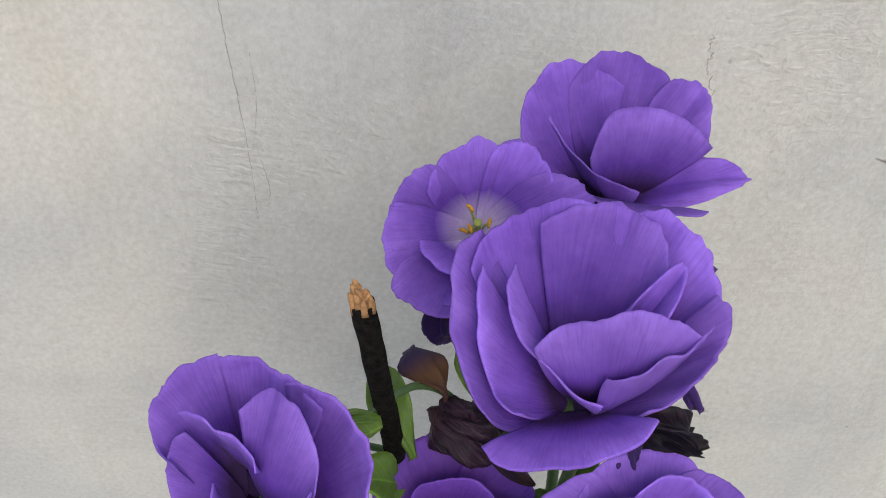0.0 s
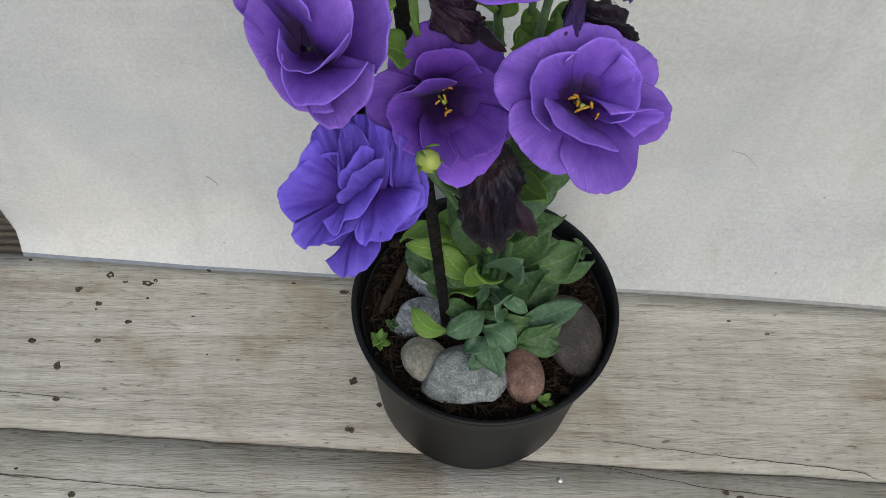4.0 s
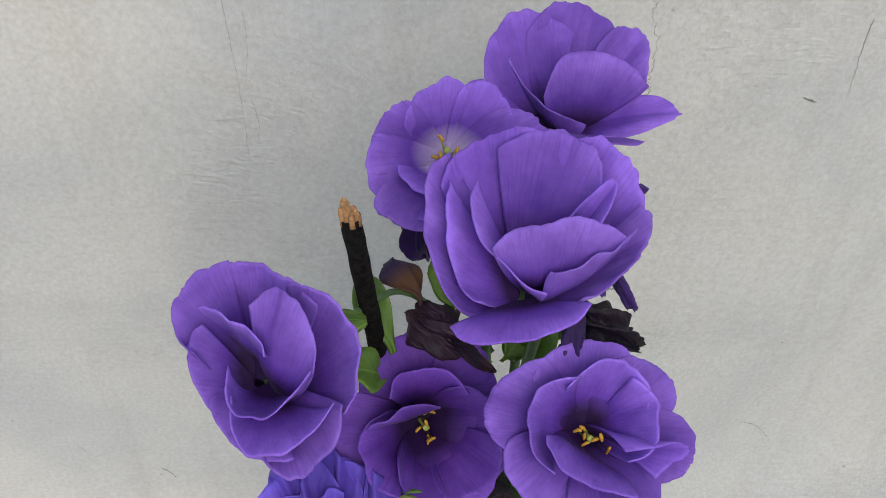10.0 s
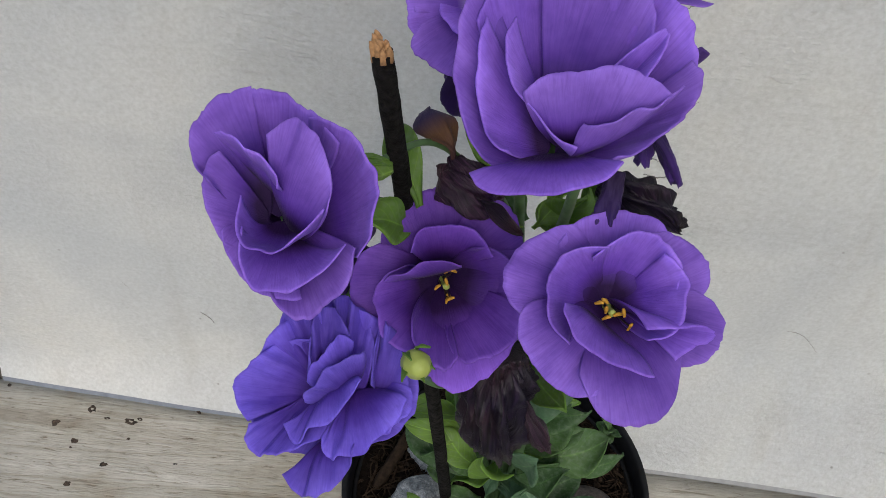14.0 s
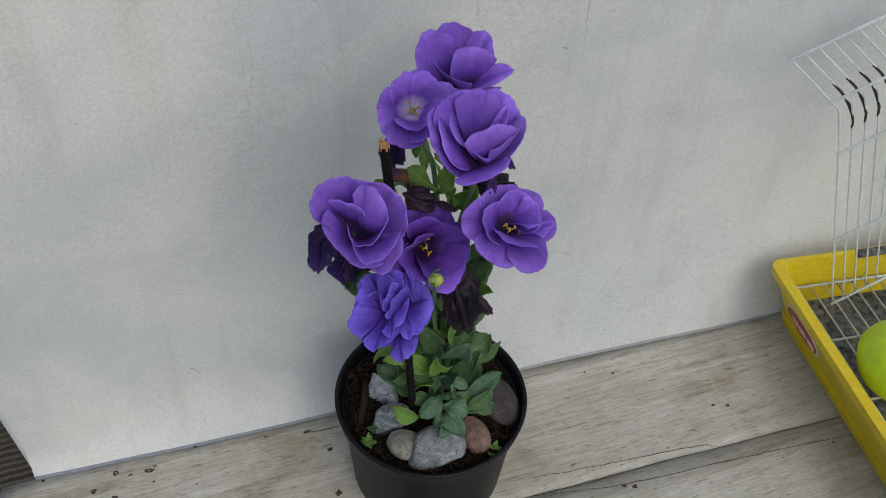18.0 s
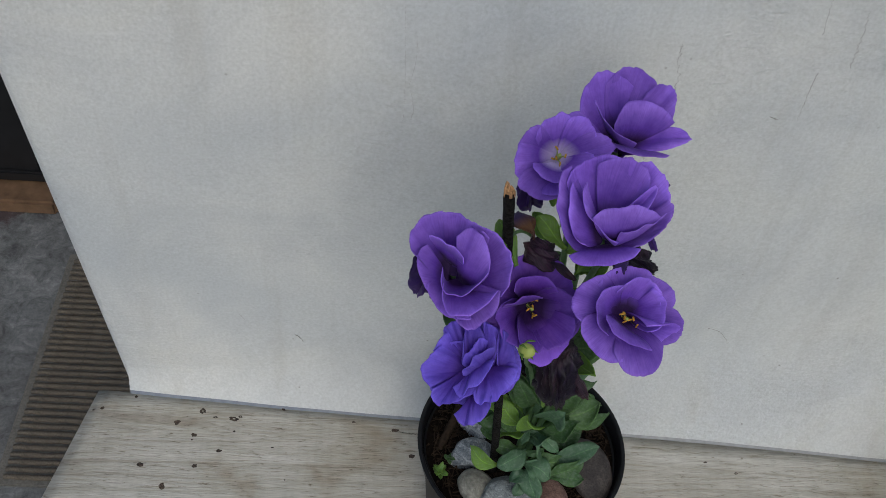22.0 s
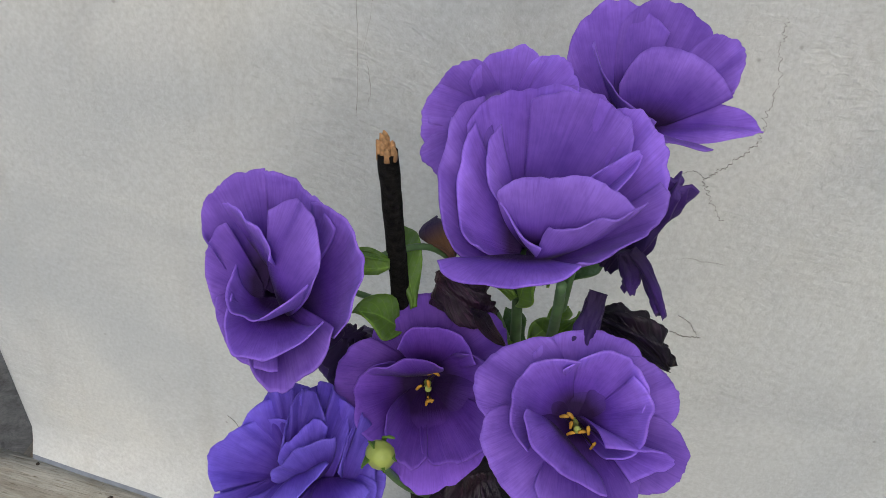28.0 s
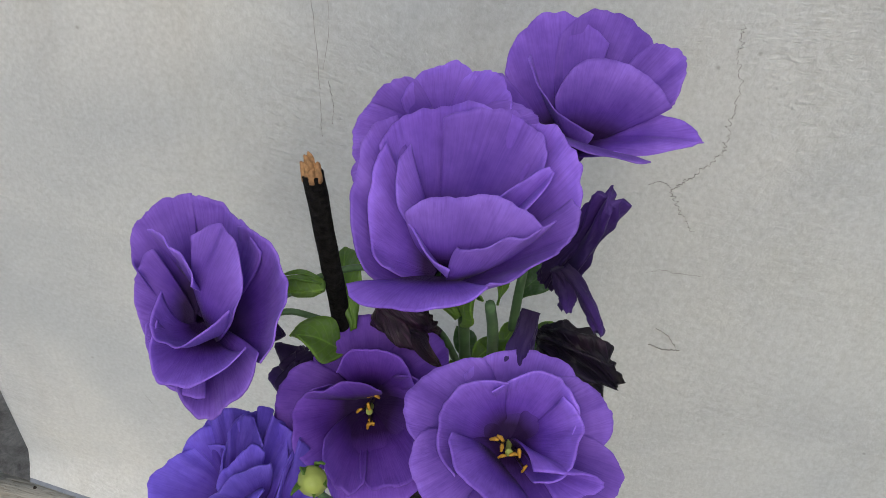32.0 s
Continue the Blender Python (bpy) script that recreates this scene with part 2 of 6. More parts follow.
def plaster_material():
    m, nt, bs = nodes_of("lime_washed_plaster")
    v = coords(nt)
    patches = noise_tex(nt, v, 3.2, 3, 0.5, 0.6)
    cloud = noise_tex(nt, v, 9, 5, 0.6, 0.8)
    base = ramp(nt, patches, [(0.36, PLASTER_A), (0.52, PLASTER_B), (0.68, PLASTER_C)])
    tint = ramp(nt, cloud, [(0.3, (0.88, 0.89, 0.91)), (0.55, (1, 1, 1)), (0.75, (1.03, 1.02, 0.99))])
    c = mixc(nt, 1.0, base, tint, "MULTIPLY")
    # broad sweeps of the trowel: stretched noise whose direction wanders
    warp = put(nt, "ShaderNodeTexNoise", Scale=5.0, Detail=1.0)
    nt.links.new(v, warp.inputs["Vector"])
    add = nt.nodes.new("ShaderNodeVectorMath")
    add.operation = "MULTIPLY_ADD"
    add.inputs[1].default_value = (0.09, 0.09, 0.09)
    nt.links.new(warp.outputs["Color"], add.inputs[0])
    nt.links.new(v, add.inputs[2])
    mp = nt.nodes.new("ShaderNodeMapping")
    mp.inputs["Scale"].default_value = (80, 80, 520)
    mp.inputs["Rotation"].default_value = (0, radians(-7), 0)
    nt.links.new(add.outputs[0], mp.inputs[0])
    strokes = noise_tex(nt, mp.outputs[0], 1.0, 5, 0.62)
    where = noise_tex(nt, v, 8.5, 3, 0.55)
    mask = ramp(nt, where, [(0.48, (0.06,) * 3), (0.64, (1,) * 3)])
    hgt = mixc(nt, mask, (0.5, 0.5, 0.5), strokes)
    grit = noise_tex(nt, v, 420, 3, 0.6)
    mp4 = nt.nodes.new("ShaderNodeMapping")
    mp4.inputs["Scale"].default_value = (110, 110, 260)
    mp4.inputs["Rotation"].default_value = (0, radians(12), 0)
    nt.links.new(add.outputs[0], mp4.inputs[0])
    drag = noise_tex(nt, mp4.outputs[0], 1.0, 6, 0.7, 0.4)
    patch = ramp(nt, noise_tex(nt, v, 6.0, 3, 0.6), [(0.47, (0.12,) * 3), (0.62, (1,) * 3)])
    drag = mixc(nt, patch, (0.5, 0.5, 0.5), drag)
    pits = put(nt, "ShaderNodeTexVoronoi", Scale=55.0)
    nt.links.new(v, pits.inputs["Vector"])
    specks = ramp(nt, pits.outputs["Distance"], [(0.03, (0.45, 0.43, 0.4)), (0.07, (1, 1, 1))])
    rare = ramp(nt, noise_tex(nt, v, 14, 2), [(0.5, (0,) * 3), (0.6, (0.8,) * 3)])
    c = mixc(nt, rare, c, mixc(nt, 1.0, c, specks, "MULTIPLY"))
    c = mixc(nt, mixc(nt, 1.0, mask, (0.35,) * 3, "MULTIPLY"), c, mixc(nt, 1.0, c, ramp(nt, strokes, [(0.35, (0.88, 0.88, 0.88)), (0.65, (1.05, 1.05, 1.05))]), "MULTIPLY"))
    c = mixc(nt, 1.0, c, ramp(nt, grit, [(0.3, (0.89, 0.89, 0.88)), (0.7, (1.07, 1.07, 1.07))]), "MULTIPLY")
    c = mixc(nt, 1.0, c, ramp(nt, drag, [(0.3, (0.90, 0.90, 0.89)), (0.5, (1, 1, 1)), (0.7, (1.05, 1.05, 1.05))]), "MULTIPLY")
    # faint rain streaks
    mp2 = nt.nodes.new("ShaderNodeMapping")
    mp2.inputs["Scale"].default_value = (26, 26, 1.6)
    nt.links.new(v, mp2.inputs[0])
    streak = noise_tex(nt, mp2.outputs[0], 1.0, 4, 0.6)
    c = mixc(nt, 0.5, c, mixc(nt, 1.0, c, ramp(nt, streak, [(0.28, (0.82, 0.8, 0.77)), (0.45, (1, 1, 1))]), "MULTIPLY"))
    nt.links.new(c, bs.inputs["Base Color"])
    bs.inputs["Roughness"].default_value = 0.6
    bs.inputs["Specular IOR Level"].default_value = 0.4
    bs.inputs["Sheen Weight"].default_value = 0.3
    bs.inputs["Sheen Roughness"].default_value = 0.5
    nrm = bump(nt, bs, hgt, 0.5, 0.0016)
    nrm = bump(nt, bs, grit, 0.5, 0.0009, nrm)
    nrm = bump(nt, bs, drag, 0.9, 0.0020, nrm)
    bump(nt, bs, cloud, 0.35, 0.006, nrm)
    return m


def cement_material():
    """Cement fillet: contact shade and dirt painted blue-grey towards the wall's free end, limewashed at the top."""
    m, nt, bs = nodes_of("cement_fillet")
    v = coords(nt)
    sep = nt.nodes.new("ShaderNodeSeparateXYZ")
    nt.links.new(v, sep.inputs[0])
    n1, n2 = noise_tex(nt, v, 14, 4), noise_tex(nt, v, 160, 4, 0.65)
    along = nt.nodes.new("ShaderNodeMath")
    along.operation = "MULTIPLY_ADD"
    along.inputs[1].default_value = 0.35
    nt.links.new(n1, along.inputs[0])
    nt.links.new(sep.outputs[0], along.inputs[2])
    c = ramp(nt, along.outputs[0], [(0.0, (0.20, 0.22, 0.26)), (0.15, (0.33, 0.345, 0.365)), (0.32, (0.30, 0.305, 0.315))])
    up = nt.nodes.new("ShaderNodeMath")
    up.operation = "MULTIPLY_ADD"
    up.inputs[1].default_value = 0.008
    nt.links.new(n1, up.inputs[0])
    nt.links.new(sep.outputs[2], up.inputs[2])
    lime = ramp(nt, up.outputs[0], [(0.012, (0, 0, 0)), (0.024, (1, 1, 1))])
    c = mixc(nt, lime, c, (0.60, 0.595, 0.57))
    c = mixc(nt, 1.0, c, ramp(nt, n2, [(0.3, (0.82,) * 3), (0.6, (1.05,) * 3)]), "MULTIPLY")
    nt.links.new(c, bs.inputs["Base Color"])
    bs.inputs["Roughness"].default_value = 0.85
    bump(nt, bs, n2, 0.5, 0.001)
    return m


def wood_material():
    m, nt, bs = nodes_of("weathered_plank")
    vv = coords(nt)
    mp = nt.nodes.new("ShaderNodeMapping")
    mp.inputs["Scale"].default_value = (34, 330, 160)
    nt.links.new(vv, mp.inputs[0])
    fibre = noise_tex(nt, mp.outputs[0], 1.0, 6, 0.68, 1.6)
    mp2 = nt.nodes.new("ShaderNodeMapping")
    mp2.inputs["Scale"].default_value = (3.0, 55, 20)
    nt.links.new(vv, mp2.inputs[0])
    band = noise_tex(nt, mp2.outputs[0], 1.0, 5, 0.6, 2.2)
    stain = noise_tex(nt, vv, 11, 4, 0.6, 0.5)
    mp3 = nt.nodes.new("ShaderNodeMapping")
    mp3.inputs["Scale"].default_value = (170, 14, 14)
    nt.links.new(vv, mp3.inputs[0])
    saw = noise_tex(nt, mp3.outputs[0], 1.0, 2)
    base = ramp(nt, band, [(0.32, (0.32, 0.294, 0.242)), (0.46, (0.41, 0.39, 0.337)), (0.56, (0.43, 0.412, 0.36)), (0.7, (0.50, 0.486, 0.438))])
    c = mixc(nt, 1.0, base, ramp(nt, fibre, [(0.33, (0.58, 0.54, 0.48)), (0.43, (0.95, 0.94, 0.93)), (0.64, (1.12, 1.12, 1.12))]), "MULTIPLY")
    c = mixc(nt, 1.0, c, ramp(nt, stain, [(0.32, (0.76, 0.70, 0.62)), (0.44, (0.97, 0.97, 0.96)), (0.7, (1.14, 1.15, 1.17))]), "MULTIPLY")
    c = mixc(nt, 1.0, c, ramp(nt, saw, [(0.3, (0.95,) * 3), (0.55, (1.01,) * 3)]), "MULTIPLY")
    mp6 = nt.nodes.new("ShaderNodeMapping")
    mp6.inputs["Scale"].default_value = (85, 330, 200)
    nt.links.new(vv, mp6.inputs[0])
    dash = noise_tex(nt, mp6.outputs[0], 1.0, 3, 0.6)
    c = mixc(nt, 1.0, c, ramp(nt, dash, [(0.27, (0.45, 0.4, 0.34)), (0.37, (1, 1, 1)), (0.7, (1.07, 1.07, 1.07))]), "MULTIPLY")
    nt.links.new(c, bs.inputs["Base Color"])
    bs.inputs["Roughness"].default_value = 0.8
    bs.inputs["Specular IOR Level"].default_value = 0.25
    nrm = bump(nt, bs, fibre, 0.8, 0.0014)
    bump(nt, bs, band, 0.2, 0.002, nrm)
    return m


def concrete_material():
    m, nt, bs = nodes_of("worn_concrete")
    v = coords(nt)
    big, mid, fine = noise_tex(nt, v, 2.2, 4, 0.6, 0.8), noise_tex(nt, v, 34, 7, 0.75, 0.6), noise_tex(nt, v, 190, 4, 0.7)
    c = ramp(nt, mid, [(0.3, (0.07, 0.073, 0.073)), (0.47, (0.15, 0.155, 0.155)), (0.56, (0.19, 0.195, 0.195)), (0.7, (0.28, 0.285, 0.28))])
    c = mixc(nt, 1.0, c, ramp(nt, big, [(0.35, (0.62, 0.6, 0.6)), (0.6, (1.1, 1.1, 1.1))]), "MULTIPLY")
    c = mixc(nt, 1.0, c, ramp(nt, fine, [(0.3, (0.75,) * 3), (0.6, (1.08,) * 3)]), "MULTIPLY")
    # a spilt, ragged reddish-brown stain running slantwise
    far = nt.nodes.new("ShaderNodeVectorMath")
    far.operation = "DOT_PRODUCT"
    far.inputs[1].default_value = (-0.696, 0.718, 0)
    nt.links.new(v, far.inputs[0])
    shift = nt.nodes.new("ShaderNodeMath")
    shift.operation = "ADD"
    shift.inputs[1].default_value = -0.969
    nt.links.new(far.outputs["Value"], shift.inputs[0])
    size = nt.nodes.new("ShaderNodeMath")
    size.operation = "ABSOLUTE"
    nt.links.new(shift.outputs[0], size.inputs[0])
    ragged = nt.nodes.new("ShaderNodeMath")
    ragged.operation = "MULTIPLY_ADD"
    ragged.inputs[1].default_value = 0.12
    nt.links.new(noise_tex(nt, v, 30, 6, 0.7), ragged.inputs[0])
    nt.links.new(size.outputs[0], ragged.inputs[2])
    spill = ramp(nt, ragged.outputs[0], [(0.062, (0.85,) * 3), (0.078, (0, 0, 0))])
    reach = nt.nodes.new("ShaderNodeVectorMath")
    reach.operation = "DISTANCE"
    reach.inputs[1].default_value = (-0.88, 0.50, -0.45)
    nt.links.new(v, reach.inputs[0])
    spill = mixc(nt, 1.0, spill, ramp(nt, reach.outputs["Value"], [(0.3, (1, 1, 1)), (0.5, (0, 0, 0))]), "MULTIPLY")
    c = mixc(nt, spill, c, mixc(nt, noise_tex(nt, v, 60, 4, 0.7), (0.012, 0.011, 0.014), (0.11, 0.06, 0.06)))
    nt.links.new(c, bs.inputs["Base Color"])
    bs.inputs["Roughness"].default_value = 0.9
    nrm = bump(nt, bs, mid, 0.5, 0.004)
    bump(nt, bs, fine, 0.4, 0.001, nrm)
    return m


def stone_material(name, dark, mid, light, scale=60, speck=0.4, streak=1.0):
    m, nt, bs = nodes_of(name)
    v = coords(nt, (1, 1, streak))
    a, b, f = noise_tex(nt, v, scale, 6, 0.65, 0.5), noise_tex(nt, v, scale * 6, 3, 0.6), noise_tex(nt, v, scale * 0.35, 3)
    c = ramp(nt, a, [(0.32, dark), (0.5, mid), (0.7, light)])
    c = mixc(nt, speck, c, mixc(nt, 1.0, c, ramp(nt, b, [(0.35, (0.55,) * 3), (0.55, (1,) * 3), (0.72, (1.5,) * 3)]), "MULTIPLY"))
    c = mixc(nt, 1.0, c, ramp(nt, f, [(0.3, (0.8,) * 3), (0.7, (1.1,) * 3)]), "MULTIPLY")
    nt.links.new(c, bs.inputs["Base Color"])
    bs.inputs["Roughness"].default_value = 0.75
    nrm = bump(nt, bs, a, 0.7, 0.002)
    bump(nt, bs, b, 0.8, 0.0008, nrm)
    return m


def wilted_material(name, one, two, brown, gloss=0.45):
    m, nt, bs = nodes_of(name)
    uv = nt.nodes.new("ShaderNodeUVMap")
    mp = nt.nodes.new("ShaderNodeMapping")
    mp.inputs["Scale"].default_value = (2.5, 64, 1)
    nt.links.new(uv.outputs[0], mp.inputs[0])
    st = noise_tex(nt, mp.outputs[0], 1.0, 4, 0.6, 0.6)
    oi = nt.nodes.new("ShaderNodeObjectInfo")
    sw = ramp(nt, oi.outputs["Random"], [(0.0, one), (1.0, two)])
    br = ramp(nt, noise_tex(nt, coords(nt), 45, 3), [(0.5, (0, 0, 0)), (0.75, (0.55,) * 3)])
    c = mixc(nt, br, sw, brown)
    c = mixc(nt, 1.0, c, ramp(nt, st, [(0.32, (0.2, 0.18, 0.2)), (0.5, (1, 1, 1)), (0.68, (2.6, 2.3, 2.2))]), "MULTIPLY")
    nt.links.new(c, bs.inputs["Base Color"])
    bs.inputs["Roughness"].default_value = gloss
    bs.inputs["Specular IOR Level"].default_value = 0.3
    bump(nt, bs, st, 0.8, 0.0012)
    return m


# Throats dark by pigment, spread wider to paint in the cup's shade.
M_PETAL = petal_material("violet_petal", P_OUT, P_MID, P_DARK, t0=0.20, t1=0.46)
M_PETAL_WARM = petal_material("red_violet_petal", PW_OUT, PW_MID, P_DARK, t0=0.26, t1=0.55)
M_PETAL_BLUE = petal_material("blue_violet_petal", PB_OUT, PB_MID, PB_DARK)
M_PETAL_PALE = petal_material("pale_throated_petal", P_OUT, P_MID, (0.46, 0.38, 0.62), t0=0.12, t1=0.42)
M_LEAF = leaf_material("grey_green_leaf", (0.03, 0.075, 0.022), (0.07, 0.14, 0.042))
M_LEAF_BLUE = leaf_material("glaucous_leaf", (0.045, 0.10, 0.05), (0.085, 0.165, 0.085), 0.12)
M_LEAF_FRESH = leaf_material("fresh_leaf", (0.12, 0.23, 0.04), (0.19, 0.32, 0.055), 0.35)
M_STEM = simple("green_stem", (0.085, 0.16, 0.06), 0.55, grain=200)
M_BUD = simple("yellow_green_bud", (0.34, 0.40, 0.09), 0.5, grain=150, vary=0.15)
M_YELLOW = simple("pollen_yellow", (0.48, 0.25, 0.02), 0.7, grain=900, vary=0.3)
M_WILT = wilted_material("wilted_petal", (0.014, 0.007, 0.022), (0.030, 0.012, 0.024), (0.07, 0.032, 0.025))
M_WILT_BLACK = wilted_material("blackened_petal", (0.006, 0.004, 0.014), (0.010, 0.005, 0.015), (0.026, 0.012, 0.014))
M_WILT_PURPLE = petal_material("drooping_petal", (0.06, 0.024, 0.18), (0.032, 0.014, 0.095), (0.02, 0.008, 0.045), 0.08)
M_WILT_BROWN = petal_material("brown_wilted_petal", (0.03, 0.02, 0.07), (0.13, 0.065, 0.03), (0.07, 0.03, 0.03), 0.1)
M_STAKE = simple("blackened_stake", (0.013, 0.012, 0.0115), 0.85, grain=420, vary=0.9, relief=1.0, depth=0.002, spec=0.12)
M_BREAK = simple("splintered_wood", (0.42, 0.23, 0.10), 0.8, grain=500, vary=0.45, relief=0.6)
M_POT = simple("black_plastic", (0.006, 0.0065, 0.008), 0.45, grain=320, vary=0.3, relief=0.08, depth=0.0004, spec=0.2)
M_SOIL = simple("dark_soil", (0.009, 0.0065, 0.005), 0.95, spec=0.08, grain=350, vary=0.6, relief=0.9, depth=0.003)
M_BARK = simple("bark_chip", (0.03, 0.02, 0.013), 0.9, spec=0.15, grain=300, vary=0.5, relief=0.7)
M_FIBRE = simple("root_fibre", (0.04, 0.027, 0.018), 0.9, spec=0.1, grain=300, vary=0.5)
M_GREY = stone_material("grey_stone", (0.10, 0.115, 0.12), (0.20, 0.22, 0.22), (0.34, 0.36, 0.35), 130, 0.85, 1.6)
M_TAN = stone_material("tan_stone", (0.13, 0.125, 0.10), (0.21, 0.205, 0.17), (0.29, 0.28, 0.24), 70, 0.6)
M_BLUE = stone_material("blue_grey_stone", (0.06, 0.075, 0.09), (0.17, 0.19, 0.21), (0.46, 0.48, 0.49), 120, 0.85, 3.0)
M_WHITE = stone_material("pale_stone", (0.12, 0.14, 0.16), (0.36, 0.38, 0.40), (0.62, 0.63, 0.64), 190, 0.8)
M_PINK = stone_material("pink_stone", (0.12, 0.065, 0.05), (0.19, 0.11, 0.085), (0.28, 0.175, 0.14), 120, 0.8)
M_BROWN = stone_material("brown_stone", (0.02, 0.016, 0.0145), (0.042, 0.034, 0.030), (0.08, 0.064, 0.056), 110, 0.8)
M_PLASTER = plaster_material()
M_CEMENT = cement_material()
M_WOOD = wood_material()
M_KNOT = simple("dark_knot", (0.085, 0.06, 0.042), 0.9, grain=700, vary=0.85, relief=0.6)
M_GAP = simple("dark_split", (0.085, 0.068, 0.05), 0.95, grain=500, vary=0.5)
M_CRACK = simple("plaster_crack", (0.29, 0.28, 0.265), 0.95, grain=700, vary=0.4)
M_CONCRETE = concrete_material()
M_MAT = simple("ribbed_mat", (0.135, 0.112, 0.085), 0.95, grain=500, vary=0.35, relief=0.7)
M_MAT_EDGE = simple("mat_binding", (0.16, 0.15, 0.13), 0.8, grain=300)
# The far wall stands in shade; its grey is darkened to carry that.
M_FARWALL = simple("shaded_far_wall", (0.30, 0.28, 0.255), 0.9, grain=60, vary=0.25, relief=0.3)
M_DOOR = simple("black_door_paint", (0.0075, 0.0075, 0.009), 0.45, grain=40, vary=0.4, relief=0.1)
M_SILL = simple("brown_sill", (0.17, 0.10, 0.055), 0.6, grain=40, vary=0.35, relief=0.2)
M_TRAY = simple("yellow_plastic", (0.66, 0.5, 0.012), 0.42, grain=160, vary=0.1, relief=0.05)
M_TRAYDIRT = simple("tray_litter", (0.13, 0.13, 0.12), 0.95, grain=160, vary=0.9, relief=0.9, depth=0.004)
M_WIRE = simple("white_coated_wire", (0.62, 0.66, 0.66), 0.4, grain=300, vary=0.15)
M_RUST = simple("burnt_wire", (0.03, 0.025, 0.022), 0.8, grain=300, vary=0.5)
M_BOWL = simple("lime_plastic", (0.48, 0.66, 0.01), 0.4, grain=80, vary=0.1)
M_RED = simple("red_label", (0.42, 0.06, 0.045), 0.5, grain=250, vary=0.4)
M_LABEL = simple("pale_label", (0.75, 0.68, 0.6), 0.5, grain=250, vary=0.2)
M_STEEL = simple("bright_steel", (0.6, 0.6, 0.6), 0.3, 1.0, grain=300, vary=0.2)


# ---- mesh helpers ----
def mesh_of(name, verts, faces, material, uvs=None, smooth=True):
    me = bpy.data.meshes.new(name)
    me.from_pydata([tuple(v) for v in verts], [], faces)
    me.materials.append(material)
    if smooth:
        me.polygons.foreach_set("use_smooth", [True] * len(me.polygons))
    if uvs is not None:
        lay = me.uv_layers.new(name="UVMap")
        for lp in me.loops:
            lay.data[lp.index].uv = uvs[lp.vertex_index]
    me.update()
    return me


def child(ob, parent):
    if parent is not None:
        ob.parent = parent
        ob.matrix_parent_inverse = parent.matrix_basis.inverted()
    return ob


def part(name, me, parent=None, label=""):
    ob = new(name, me)
    child(ob, parent)
    return tagged(ob, label) if label else ob


def bm_mesh(name, bm, material, smooth=True):
    me = bpy.data.meshes.new(name)
    bm.normal_update()
    bm.to_mesh(me)
    bm.free()
    me.materials.append(material)
    if smooth:
        me.polygons.foreach_set("use_smooth", [True] * len(me.polygons))
    return me


def box(name, lo, hi, material, bevel=0.0, smooth=False):
    bm = bmesh.new()
    bmesh.ops.create_cube(bm, size=1)
    for v in bm.verts:
        v.co = Vector([lo[k] + (v.co[k] + 0.5) * (hi[k] - lo[k]) for k in range(3)])
    if bevel:
        bmesh.ops.bevel(bm, geom=bm.edges[:], offset=bevel, segments=2, affect="EDGES")
    return bm_mesh(name, bm, material, smooth)


def spline(points, n):
    """Catmull-Rom through the points, n steps in all."""
    p = [Vector(q) for q in points]
    p = [p[0] * 2 - p[1]] + p + [p[-1] * 2 - p[-2]]
    out, m = [], len(p) - 3
    for k in range(n + 1):
        s = k / n * m
        i = min(int(s), m - 1)
        t = s - i
        a, b, c, d = p[i : i + 4]
        out.append(0.5 * (2 * b + (c - a) * t + (2 * a - 5 * b + 4 * c - d) * t * t + (3 * b - a - 3 * c + d) * t**3))
    return out


def tube(name, points, radii, material, n=20, sides=8, wobble=0.0, uvlen=1.0):
    pts = spline(points, n) if len(points) > 2 else [Vector(points[0]).lerp(Vector(points[1]), k / n) for k in range(n + 1)]
    verts, faces, uvs = [], [], []
    up = Vector((0.31, 0.22, 0.92))
    for k, c in enumerate(pts):
        d = (pts[min(k + 1, n)] - pts[max(k - 1, 0)]).normalized()
        x = d.cross(up).normalized() if abs(d.dot(up)) < 0.98 else d.cross(Vector((1, 0, 0))).normalized()
        y = d.cross(x)
        s = k / n * (len(radii) - 1)
        i = min(int(s), len(radii) - 2)
        r = radii[i] + (radii[i + 1] - radii[i]) * (s - i)
        for j in range(sides):
            a = 2 * math.pi * j / sides
            rr = r * (1 + wobble * noise.noise((c + x * math.cos(a) * 0.01 + y * math.sin(a) * 0.01) * 160))
            verts.append(c + (x * math.cos(a) + y * math.sin(a)) * rr)
            uvs.append((k / n * uvlen, j / sides))
    for k in range(n):
        for j in range(sides):
            a, b = k * sides + j, k * sides + (j + 1) % sides
            faces.append((a, b, b + sides, a + sides))
    faces.append(tuple(reversed(range(sides))))
    faces.append(tuple(range(n * sides, (n + 1) * sides)))
    return mesh_of(name, verts, faces, material, uvs)


